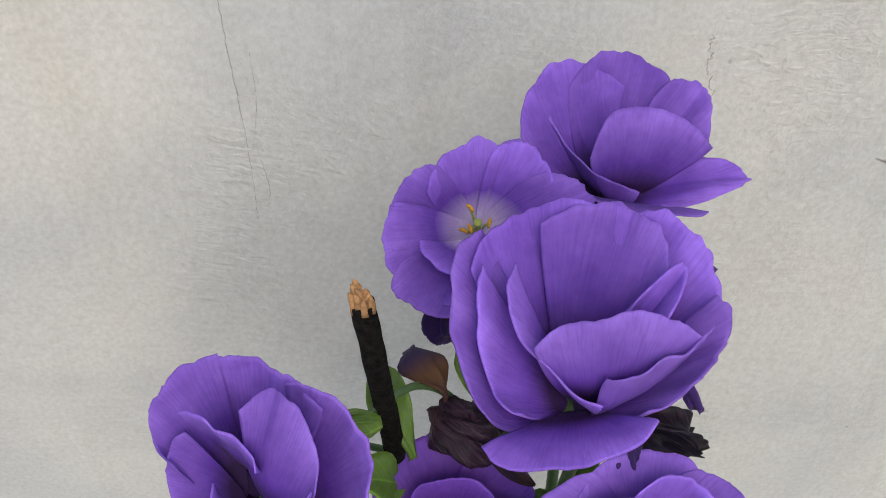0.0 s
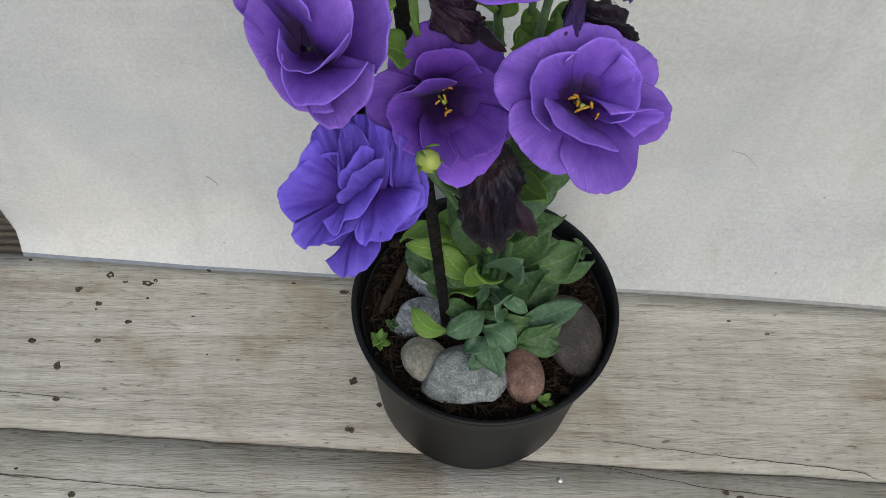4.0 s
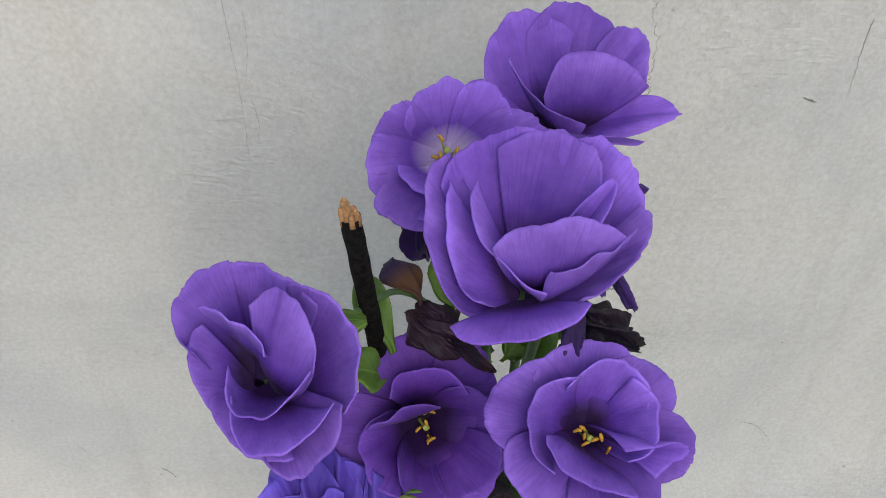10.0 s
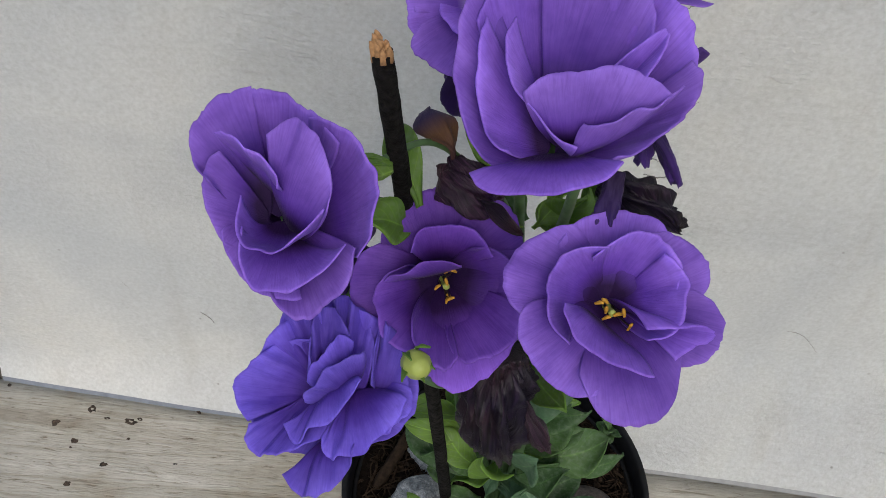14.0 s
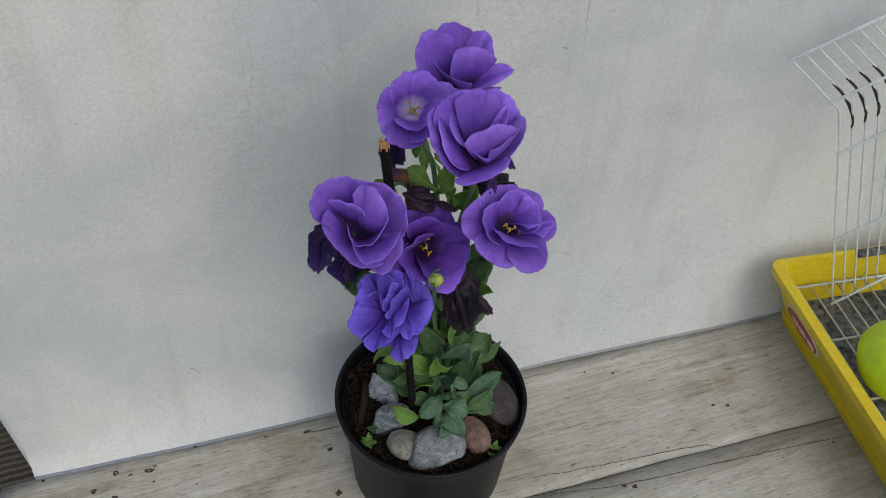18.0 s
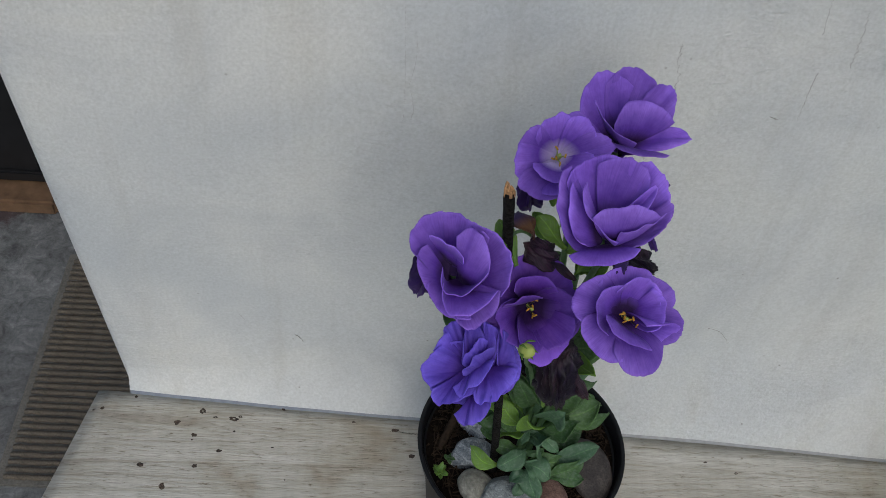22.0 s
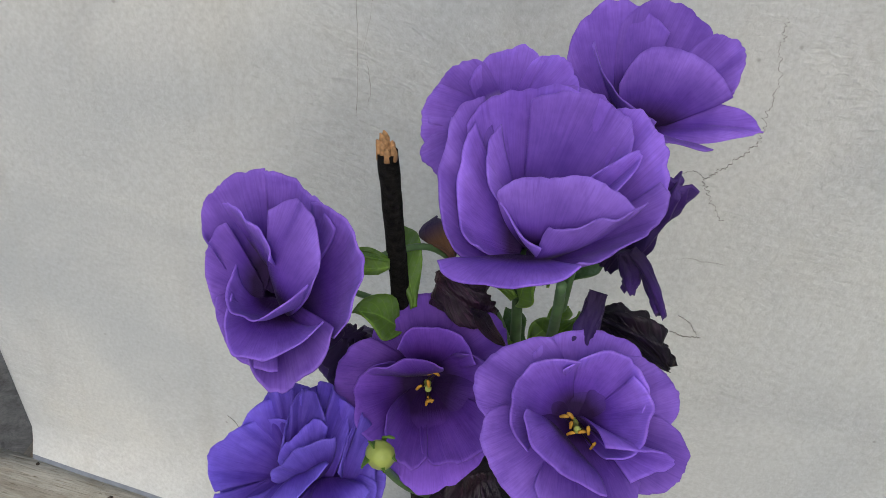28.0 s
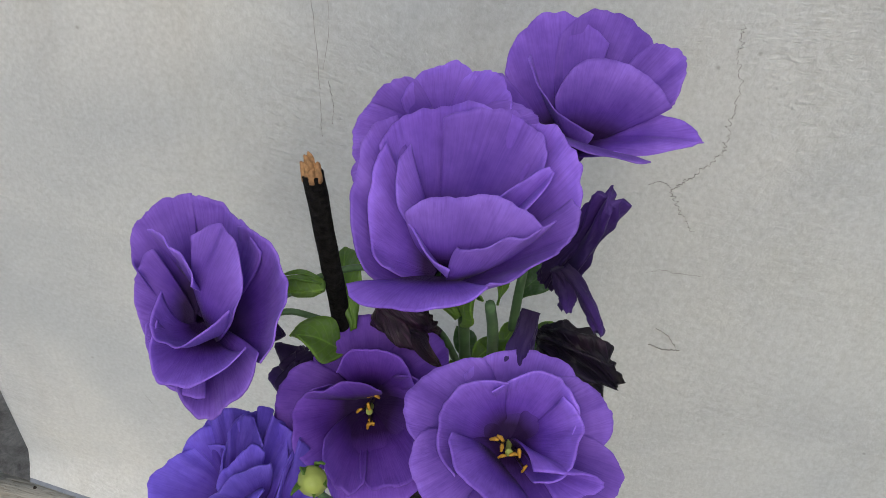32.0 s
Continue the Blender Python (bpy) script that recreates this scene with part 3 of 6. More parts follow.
def sheet(name, grid, thick, material, nu, nv):
    """A thin closed shell over a grid of points (nu + 1 by nv + 1), with UVs along and across."""
    idx = lambda i, j: i * (nv + 1) + j  # noqa: E731
    normals = []
    for i in range(nu + 1):
        for j in range(nv + 1):
            du = grid[idx(min(i + 1, nu), j)] - grid[idx(max(i - 1, 0), j)]
            dv = grid[idx(i, min(j + 1, nv))] - grid[idx(i, max(j - 1, 0))]
            c = du.cross(dv)
            normals.append(c.normalized() if c.length > 1e-12 else Vector((0, 0, 1)))
    count = len(grid)
    verts = [g + n * thick * 0.5 for g, n in zip(grid, normals)] + [g - n * thick * 0.5 for g, n in zip(grid, normals)]
    uvs = [(i / nu, j / nv) for i in range(nu + 1) for j in range(nv + 1)] * 2
    faces = []
    for i in range(nu):
        for j in range(nv):
            a, b, c, d = idx(i, j), idx(i + 1, j), idx(i + 1, j + 1), idx(i, j + 1)
            faces.append((a, b, c, d))
            faces.append((d + count, c + count, b + count, a + count))
    for i in range(nu):
        for j in (0, nv):
            a, b = idx(i, j), idx(i + 1, j)
            q = (a, a + count, b + count, b)
            faces.append(q if j == 0 else q[::-1])
    for j in range(nv):
        for i in (0, nu):
            a, b = idx(i, j), idx(i, j + 1)
            q = (a, b, b + count, a + count)
            faces.append(q if i == 0 else q[::-1])
    return mesh_of(name, verts, faces, material, uvs)


def smooth01(x, a=0.0, b=1.0):
    t = min(1.0, max(0.0, (x - a) / (b - a)))
    return t * t * (3 - 2 * t)


def facing(n, roll=0.0):
    """A turn whose z looks along n, x as near to the world's x as it goes, y up or away."""
    z = Vector(n).normalized()
    x = Vector((1, 0, 0))
    x = (x - z * x.dot(z)).normalized()
    y = z.cross(x)
    m = Matrix((x, y, z)).transposed().to_4x4()
    return m @ Matrix.Rotation(radians(roll), 4, "Z")


def leaf_mesh(base, tip, half, arch=0.15, roll=0.0, fold=0.25, wave=0.1, seed=0, material=None, blunt=0.95, name="leaf", tilt_up=(0, 0, 1)):
    """A leaf blade from base to tip, arched upwards by arch of its length and folded along the rib."""
    nu, nv = 14, 8
    b, t = Vector(base), Vector(tip)
    d = t - b
    ln = d.length
    d = d / ln
    up = Vector(tilt_up)
    side = d.cross(up)
    side = side.normalized() if side.length > 1e-4 else Vector((1, 0, 0))
    nrm = side.cross(d)
    side = Matrix.Rotation(radians(roll), 3, d) @ side
    nrm = Matrix.Rotation(radians(roll), 3, d) @ nrm
    rnd = random.Random(seed)
    p1, p2 = rnd.random() * 6, rnd.random() * 6
    grid = []
    for i in range(nu + 1):
        u = i / nu
        peak = 0.38 + 0.22 * blunt
        w = half * (0.14 + 0.86 * smooth01(u, 0.0, peak)) if u < peak else half * max(0.0, 1 - ((u - peak) / (1 - peak)) ** (1.6 + blunt)) ** (0.62 + 0.3 * (1 - blunt))
        w = max(w, half * 0.03)
        bend = 0.5 * math.sin(u * 2.6 + p1) * u
        c = b + d * (ln * u) + nrm * (arch * ln * 4 * u * (1 - u)) + side * (0.05 * ln * math.sin(u * 3.1 + p2) * u * (1 - u) * 4)
        sd = (side * math.cos(bend) + nrm * math.sin(bend))
        up_ = (nrm * math.cos(bend) - side * math.sin(bend))
        for j in range(nv + 1):
            v = 2 * j / nv - 1
            z = fold * abs(v) * w + wave * half * math.sin(u * 7 + p1 + v * 2) * abs(v) + 0.06 * half * noise.noise(Vector((u * 5 + p2, v * 3, p1)))
            grid.append(c + sd * (v * w) + up_ * z)
    return sheet(name, grid, 0.0006, material, nu, nv)


def crumpled(name, points, radii, material, seed=0, pleats=5, deep=0.35, n=44, sides=80, jag=0.4, twist=1.2):
    """A wilted, pleated bloom hanging along a line of points: a folded skin with a torn lower rim."""
    pts = spline(points, n)
    verts, faces, uvs = [], [], []
    rnd = random.Random(seed)
    ph = [rnd.random() * 6 for _ in range(6)]
    up = Vector((0.2, 0.9, 0.3))
    for k, c in enumerate(pts):
        u = k / n
        d = (pts[min(k + 1, n)] - pts[max(k - 1, 0)]).normalized()
        x = d.cross(up).normalized()
        y = d.cross(x)
        s = u * (len(radii) - 1)
        i = min(int(s), len(radii) - 2)
        r = radii[i] + (radii[i + 1] - radii[i]) * smooth01(s - i)
        for j in range(sides):
            a = 2 * math.pi * j / sides
            tw = a + u * twist
            f = 1 + deep * math.sin(pleats * tw + ph[0]) * smooth01(u, 0.02, 0.3) + 0.45 * deep * math.sin((pleats * 2 + 1) * tw + ph[1] + u * 4)
            f += 0.12 * math.sin(pleats * 2.7 * tw + ph[4] + 3 * math.sin(u * 7)) * deep * 3 + 0.12 * noise.noise(Vector((math.cos(a) * 5, math.sin(a) * 5, u * 9 + ph[0]))) + 0.35 * noise.noise(Vector((math.cos(a) * 1.3 + ph[2], math.sin(a) * 1.3, u * 4 + ph[3])))
            fl = 0.72 + 0.28 * abs(math.cos(a + ph[4]))
            drop = d * (jag * r * smooth01(u, 0.75, 1.0) * (math.sin(3 * a + ph[5]) + 0.5 * math.sin(8 * a + ph[1])))
            verts.append(c + (x * math.cos(a) + y * math.sin(a) * fl) * r * max(0.15, f) + drop)
            uvs.append((u, j / sides))
    for k in range(n):
        for j in range(sides):
            a, b = k * sides + j, k * sides + (j + 1) % sides
            faces.append((a, b, b + sides, a + sides))
    faces.append(tuple(reversed(range(sides))))
    verts.append(pts[-1] - (pts[-1] - pts[-3]) * 0.8)
    uvs.append((1, 0.5))
    tip = len(verts) - 1
    for j in range(sides):
        faces.append((n * sides + j, n * sides + (j + 1) % sides, tip))
    return mesh_of(name, verts, faces, material, uvs)


def pebble(name, centre, size, turn, material, label, seed, rough=0.12, flat=0.0, facets=0):
    """A rounded stone: an icosphere pushed about by noise at two scales."""
    bm = bmesh.new()
    bmesh.ops.create_icosphere(bm, subdivisions=4, radius=1.0)
    o = Vector((seed * 3.1, seed * 1.7, seed))
    rnd = random.Random(seed)
    cuts = []
    for _ in range(facets):
        cuts.append((Vector((rnd.uniform(-1, 1), rnd.uniform(-1, 1), rnd.uniform(-0.4, 1))).normalized(), rnd.uniform(0.60, 0.84)))
    for v in bm.verts:
        c = v.co.copy()
        for n, lim in cuts:
            over = c.dot(n) - lim
            if over > 0:
                c -= n * over * 0.9
        k = 1 + rough * noise.noise(c * 0.9 + o) * 1.6 + rough * 0.35 * noise.noise(c * 2.6 + o) + rough * 0.08 * noise.noise(c * 9 + o)
        c *= k
        if flat:
            c.z = c.z if c.z < flat else flat + (c.z - flat) * 0.35
        v.co = Vector((c.x * size[0], c.y * size[1], c.z * size[2]))
    ob = new(name, bm_mesh(name, bm, material))
    ob.matrix_basis = pose(*centre, *turn)
    return tagged(ob, label, "stone", "stones in the pot")


def ribbon(name, points, width, material, normal, seed=0, lift=0.0004, n=None, stray=0.0):
    """A thin ragged line lying on a surface: cracks and splits."""
    n = n or 10 * len(points)
    pts = spline(points, n)
    nm = Vector(normal)
    verts, faces = [], []
    for k, c in enumerate(pts):
        d = (pts[min(k + 1, n)] - pts[max(k - 1, 0)]).normalized()
        s = d.cross(nm)
        c = c + s * (width * 1.6 + stray) * (noise.noise(Vector((k * 0.45, seed * 3.3, 0.5))) + 0.5 * noise.noise(Vector((k * 1.3, seed * 5.3, 0.5))))
        w = width * (0.35 + 0.65 * abs(noise.noise(Vector((k * 0.6, seed, 7.7)))) * 1.6) * (0.15 + 0.85 * math.sin(math.pi * min(1, max(0, k / n))) ** 0.5)
        verts += [c + s * w * 0.5 + nm * lift, c - s * w * 0.5 + nm * lift, c + s * w * 0.5 - nm * 0.001, c - s * w * 0.5 - nm * 0.001]
    for k in range(n):
        a = 4 * k
        faces += [(a, a + 1, a + 5, a + 4), (a + 2, a, a + 4, a + 6), (a + 1, a + 3, a + 7, a + 5)]
    return mesh_of(name, verts, faces, material, smooth=False)


# ---- setting: floor, wall, bench, door ----
FLOOR = -0.45
ground = new("ground", mesh_of("ground", [(-60, -60, FLOOR), (60, -60, FLOOR), (60, 60, FLOOR), (-60, 60, FLOOR)], [(0, 1, 2, 3)], M_CONCRETE, smooth=False))
tagged(ground, "worn grey concrete yard floor with dark stains", "floor", kind="structure")

# the wall, with a free end
bm = bmesh.new()
nx, nz = 90, 36
rows = []
for k in range(nz + 1):
    z = FLOOR + (2.2 - FLOOR) * (k / nz) ** 1.6
    left = -0.3485 - 0.08 * z
    row = []
    for j in range(nx + 1):
        f = j / nx
        x = left + (2.4 - left) * f**1.4
        y = 0.0035 * noise.noise(Vector((x * 3.1, 0, z * 3.1))) + 0.0012 * noise.noise(Vector((x * 13, 4, z * 13)))
        y = y * smooth01(f, 0, 0.02) + 0.004 * (1 - smooth01(x - left, 0, 0.008))
        row.append(bm.verts.new((x, y, z)))
    rows.append(row)
for k in range(nz):
    for j in range(nx):
        bm.faces.new((rows[k][j], rows[k][j + 1], rows[k + 1][j + 1], rows[k + 1][j]))
back = [[bm.verts.new((r[i].co.x, 0.15, r[i].co.z)) for i in (0, nx)] for r in rows]
for k in range(nz):
    bm.faces.new((rows[k + 1][0], back[k + 1][0], back[k][0], rows[k][0]))
    bm.faces.new((rows[k][nx], back[k][1], back[k + 1][1], rows[k + 1][nx]))
    bm.faces.new((back[k][0], back[k + 1][0], back[k + 1][1], back[k][1]))
bm.faces.new([back[nz][0]] + rows[nz] + [back[nz][1]])
wall = new("wall_plaster", bm_mesh("wall_plaster", bm, M_PLASTER))
tagged(wall, "off-white trowelled plaster wall with fine cracks", "wall", kind="structure")

# the wall thickens towards its foot, the more the further it runs along the bench
def foot_sheet(name, x0, prof, material):
    verts, faces = [], []
    for k in range(91):
        x = x0 + 2.7 * (k / 90) ** 1.3
        verts += [(x, y, z) for y, z in prof(x)]
    n = len(verts) // 91
    for k in range(90):
        for j in range(n - 1):
            q = k * n + j
            faces.append((q, q + n, q + n + 1, q + 1))
    return mesh_of(name, verts, faces, material)


def relief(x, z):
    return 0.0035 * noise.noise(Vector((x * 3.1, 0, z * 3.1))) + 0.0012 * noise.noise(Vector((x * 13, 4, z * 13)))


def reach(x):
    return 0.0065 + 0.058 * (x + 0.36)


def foot_profile(x):
    tall = 0.012 + 3.0 * reach(x)
    out = []
    for q in range(15):
        s = q / 14
        z = 0.003 + tall * s
        out.append((relief(x, z) + 0.0012 * s**3 - reach(x) * (1 - s) ** 2.2, z))
    return out


def fillet_profile(x):
    tall = 0.016 * (1 + 0.35 * noise.noise(Vector((x * 6, 1, 2))))
    slope = 2.2 * reach(x) / (0.012 + 3.0 * reach(x))
    return [(relief(x, 0.008) - reach(x) - 0.0010 - 0.0035 * (1 - s) ** 1.8 + slope * tall * s**1.2 * 0.9, -0.004 + (0.004 + tall) * s**1.2) for s in [q / 6 for q in range(7)]]


part("wall_foot", foot_sheet("wall_foot", -0.3470, foot_profile, M_PLASTER), wall)
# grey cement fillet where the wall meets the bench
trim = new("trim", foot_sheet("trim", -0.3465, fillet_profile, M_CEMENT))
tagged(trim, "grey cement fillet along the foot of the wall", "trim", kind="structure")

# cracks in the plaster
for k, (pts, w) in enumerate([
    ([(0.0636, 0, 0.4251), (0.0652, 0, 0.4113), (0.0691, 0, 0.3950), (0.0691, 0, 0.3770), (0.0673, 0, 0.3645), (0.0577, 0, 0.3513), (0.0526, 0, 0.3444), (0.0558, 0, 0.3364), (0.0655, 0, 0.3242)], 0.0013),
    ([(0.0486, 0, 0.2956), (0.0566, 0, 0.2989), (0.0639, 0, 0.2988), (0.0745, 0, 0.2999)], 0.001),
    ([(0.0526, 0, 0.3444), (0.0470, 0, 0.3475), (0.0417, 0, 0.3446)], 0.0006),
    ([(0.1692, 0, 0.5002), (0.1755, 0, 0.4796), (0.1737, 0, 0.4600), (0.1767, 0, 0.4444), (0.1798, 0, 0.4146)], 0.0012),
    ([(0.1483, 0, 0.4858), (0.1484, 0, 0.4591), (0.1516, 0, 0.4392)], 0.0009),
    ([(0.1595, 0, 0.4101), (0.1597, 0, 0.3960), (0.1608, 0, 0.3690)], 0.001),
    ([(-0.1141, 0, 0.4391), (-0.1129, 0, 0.4122), (-0.1108, 0, 0.3782), (-0.1104, 0, 0.3394)], 0.0003),
    ([(-0.1052, 0, 0.4172), (-0.1051, 0, 0.3961), (-0.1087, 0, 0.3735)], 0.00025),
    ([(-0.1063, 0, 0.3700), (-0.1041, 0, 0.3567), (-0.1052, 0, 0.3473)], 0.00025),
    ([(-0.1921, 0, 0.0951), (-0.1879, 0, 0.0915), (-0.1842, 0, 0.0847)], 0.001),
    ([(-0.2384, 0, 0.1191), (-0.2361, 0, 0.1157), (-0.2339, 0, 0.1123)], 0.0007),
    ([(0.0600, 0, 0.2625), (0.0664, 0, 0.2591), (0.0716, 0, 0.2525)], 0.0007),
    ([(0.1693, 0, 0.1302), (0.1811, 0, 0.1259), (0.1944, 0, 0.1110)], 0.0007),
    ([(0.0584, 0, 0.2511), (0.0652, 0, 0.2494), (0.0739, 0, 0.2511)], 0.0007),
    ([(0.1407, 0, 0.3708), (0.1448, 0, 0.3690), (0.1472, 0, 0.3682)], 0.0014),
]):
    pts = [(x, 0.0035 * noise.noise(Vector((x * 3.1, 0, z * 3.1))) + 0.0012 * noise.noise(Vector((x * 13, 4, z * 13))), z) for x, _, z in pts]
    part("crack", ribbon("crack", pts, w * 0.34, M_CRACK, (0, -1, 0), k, 0.0004, 22 * len(pts), 0.0013 if len(pts) > 4 else 0.0003), wall)

# bench of two weathered planks on block legs
bench = new("plank_bench")
bench.matrix_basis = pose(0, -0.19, FLOOR)
tagged(bench, "bench of weathered grey-brown planks with knots and splits", "bench")


def plank(y0, y1, left0, left1, skew=0.058):
    """A plank with slightly wavy, rounded edges; its top is worn uneven."""
    bm = bmesh.new()
    nx, ny = 70, 10
    top, bot = [], []
    for i in range(nx + 1):
        f = i / nx
        ra, rb = [], []
        for j in range(ny + 1):
            g = j / ny
            l = left0 + (left1 - left0) * g
            x = l + (2.3 - l) * f**1.2
            y = y0 + (y1 - y0) * g - skew * (x + 0.41)
            if j in (0, ny):
                y += 0.0008 * noise.noise(Vector((x * 14, 3, 0)))
            edge = min(g, 1 - g) * abs(y1 - y0)
            z = -0.0001 * (1 - smooth01(edge, 0, 0.003)) - 0.002 * (1 - smooth01(x - l, 0, 0.005))
            z += 0.0004 * noise.noise(Vector((x * 4, y * 50, 2)))
            ra.append(bm.verts.new((x, y, z)))
            rb.append(bm.verts.new((x, y, -0.042)))
        top.append(ra)
        bot.append(rb)
    for i in range(nx):
        for j in range(ny):
            bm.faces.new((top[i][j], top[i][j + 1], top[i + 1][j + 1], top[i + 1][j])).normal_flip()
            bm.faces.new((bot[i][j], bot[i + 1][j], bot[i + 1][j + 1], bot[i][j + 1])).normal_flip()
        for j in (0, ny):
            q = (top[i][j], top[i + 1][j], bot[i + 1][j], bot[i][j])
            bm.faces.new(q)
    for j in range(ny):
        bm.faces.new((top[0][j], bot[0][j], bot[0][j + 1], top[0][j + 1]))
        bm.faces.new((top[nx][j], top[nx][j + 1], bot[nx][j + 1], bot[nx][j]))
    bmesh.ops.recalc_face_normals(bm, faces=bm.faces[:])
    return bm_mesh("plank", bm, M_WOOD)


plank_back = part("plank", plank(-0.1449, -0.0035, -0.4060, -0.3765), bench)
plank_front = part("plank", plank(-0.42, -0.1450, -0.462, -0.4060), bench)
for x0 in (-0.32, 0.9, 2.0):
    part("leg", box("leg", (x0, -0.37, FLOOR), (x0 + 0.09, -0.05, -0.042), M_WOOD, 0.004), bench)


def knot(x, y, r, squash, host, seed):
    """A dark knot or nail hole: a shallow ring of wood round a sunken, cracked core."""
    bm = bmesh.new()
    rings = [(1.0, 0.0002), (0.82, 0.0006), (0.6, 0.0004), (0.3, 0.0001)]
    prev = None
    rnd = random.Random(seed)
    turn = rnd.random() * 0.6 - 0.3
    for f, z in rings:
        ring = []
        for k in range(14):
            a = 2 * math.pi * k / 14
            rr = r * f * (1 + 0.6 * noise.noise(Vector((math.cos(a) * 1.8, math.sin(a) * 1.8, seed * 2.7))))
            px, py = rr * math.cos(a), rr * math.sin(a) * squash
            ring.append(bm.verts.new((x + px * math.cos(turn) - py * math.sin(turn), y + px * math.sin(turn) + py * math.cos(turn), z)))
        if prev:
            for k in range(14):
                bm.faces.new((prev[k], prev[(k + 1) % 14], ring[(k + 1) % 14], ring[k]))
        prev = ring
    bm.faces.new(prev)
    part("knot", bm_mesh("knot", bm, M_KNOT), host)


knot(-0.2768, -0.0242, 0.0031, 0.85, plank_back, 0)
knot(-0.2475, -0.0313, 0.0040, 0.5, plank_back, 1)
knot(-0.2982, -0.0374, 0.0030, 0.85, plank_back, 2)
knot(-0.2811, -0.0499, 0.0030, 0.55, plank_back, 3)
knot(-0.2563, -0.0652, 0.0026, 0.7, plank_back, 4)
knot(-0.2757, -0.0811, 0.0024, 0.7, plank_back, 5)
knot(-0.3227, -0.0816, 0.0030, 0.75, plank_back, 6)
knot(-0.3007, -0.1021, 0.0030, 0.9, plank_back, 7)
knot(-0.2958, -0.1281, 0.0027, 0.45, plank_back, 8)
knot(-0.3275, -0.1710, 0.0034, 0.8, plank_front, 9)
knot(-0.0876, -0.1118, 0.0034, 0.75, plank_back, 10)
knot(-0.0881, -0.1490, 0.0031, 0.85, plank_back, 11)
knot(-0.0980, -0.0370, 0.0033, 0.6, plank_back, 12)
knot(-0.3403, -0.0117, 0.0014, 0.9, plank_back, 13)
knot(-0.2031, -0.0193, 0.0020, 0.5, plank_back, 14)
knot(-0.3685, -0.0255, 0.0020, 0.7, plank_back, 15)
knot(-0.1277, -0.0204, 0.0030, 0.4, plank_back, 16)
knot(-0.0819, -0.0636, 0.0028, 0.7, plank_back, 17)
knot(-0.2419, -0.0291, 0.0018, 0.7, plank_back, 18)
knot(-0.2646, -0.0306, 0.0020, 0.5, plank_back, 19)
knot(-0.3759, -0.0279, 0.0010, 0.7, plank_back, 20)
knot(-0.3899, -0.0254, 0.0012, 0.6, plank_back, 21)
knot(-0.2820, -0.0550, 0.0010, 0.8, plank_back, 22)
knot(-0.2458, -0.0448, 0.0009, 0.9, plank_back, 23)
knot(-0.2091, -0.0601, 0.0016, 0.3, plank_back, 24)
knot(-0.1369, -0.0299, 0.0016, 0.6, plank_back, 25)
knot(-0.2451, -0.0448, 0.0010, 0.8, plank_back, 26)
knot(-0.1947, -0.0918, 0.0008, 0.9, plank_back, 27)
knot(-0.0683, -0.1302, 0.0020, 0.9, plank_back, 28)
knot(0.3159, -0.1445, 0.0024, 0.8, plank_back, 29)
knot(0.1787, -0.1967, 0.0026, 0.8, plank_front, 30)
knot(0.1693, -0.1929, 0.0024, 0.7, plank_front, 31)
knot(0.3012, -0.1392, 0.0018, 0.7, plank_back, 32)
knot(0.3924, -0.2177, 0.0016, 0.7, plank_front, 33)
knot(-0.2707, -0.1966, 0.0026, 0.7, plank_front, 34)
knot(-0.3110, -0.1792, 0.0014, 0.6, plank_front, 35)
knot(-0.3273, -0.1720, 0.0020, 0.8, plank_front, 36)
knot(0.2223, -0.0692, 0.0022, 0.5, plank_back, 37)
knot(0.1948, -0.0589, 0.0014, 0.6, plank_back, 38)
knot(0.1210, -0.0326, 0.0014, 0.5, plank_back, 39)
for k, (pts, w, host) in enumerate([
    ([(-0.405, -0.1455, 0), (-0.3, -0.152, 0), (-0.2, -0.158, 0), (-0.06, -0.1665, 0), (0.2, -0.1808, 0), (0.5, -0.1982, 0)], 0.0019, plank_back),
    ([(-0.3621, -0.1788, 0), (-0.3185, -0.1829, 0), (-0.2532, -0.1889, 0), (-0.1663, -0.1953, 0)], 0.0016, plank_front),
    ([(-0.3679, -0.1163, 0), (-0.3537, -0.1186, 0), (-0.3346, -0.1224, 0)], 0.0012, plank_back),
    ([(-0.3529, -0.1206, 0), (-0.3205, -0.1238, 0), (-0.2823, -0.1273, 0)], 0.001, plank_back),
    ([(0.0883, -0.1561, 0), (0.1668, -0.1665, 0), (0.2565, -0.1764, 0), (0.2770, -0.1827, 0)], 0.0014, plank_front),
    ([(0.0800, -0.1737, 0), (0.1781, -0.1923, 0), (0.3077, -0.2044, 0), (0.4467, -0.2194, 0)], 0.0016, plank_front),
    ([(-0.4127, -0.1755, 0), (-0.3626, -0.1796, 0), (-0.3011, -0.1857, 0)], 0.0016, plank_front),
    ([(-0.0942, -0.0387, 0), (-0.0798, -0.0404, 0), (-0.0665, -0.0407, 0)], 0.0009, plank_back),
]):
    part("split", ribbon("split", pts, w * 0.34, M_GAP, (0, 0, 1), 30 + k, 0.0007, 60), host)

# a bright bolt sunk in the front plank
bm = bmesh.new()
bmesh.ops.create_cone(bm, cap_ends=True, segments=14, radius1=0.0026, radius2=0.0022, depth=0.0016)
bmesh.ops.bevel(bm, geom=bm.edges[:], offset=0.0003, segments=1, affect="EDGES")
bolt_head = part("bolt", bm_mesh("bolt", bm, M_STEEL), bench, "bright steel bolt head")
bolt_head.matrix_basis = pose(0.0565, -0.1846, 0.001, 8, 0, 0)

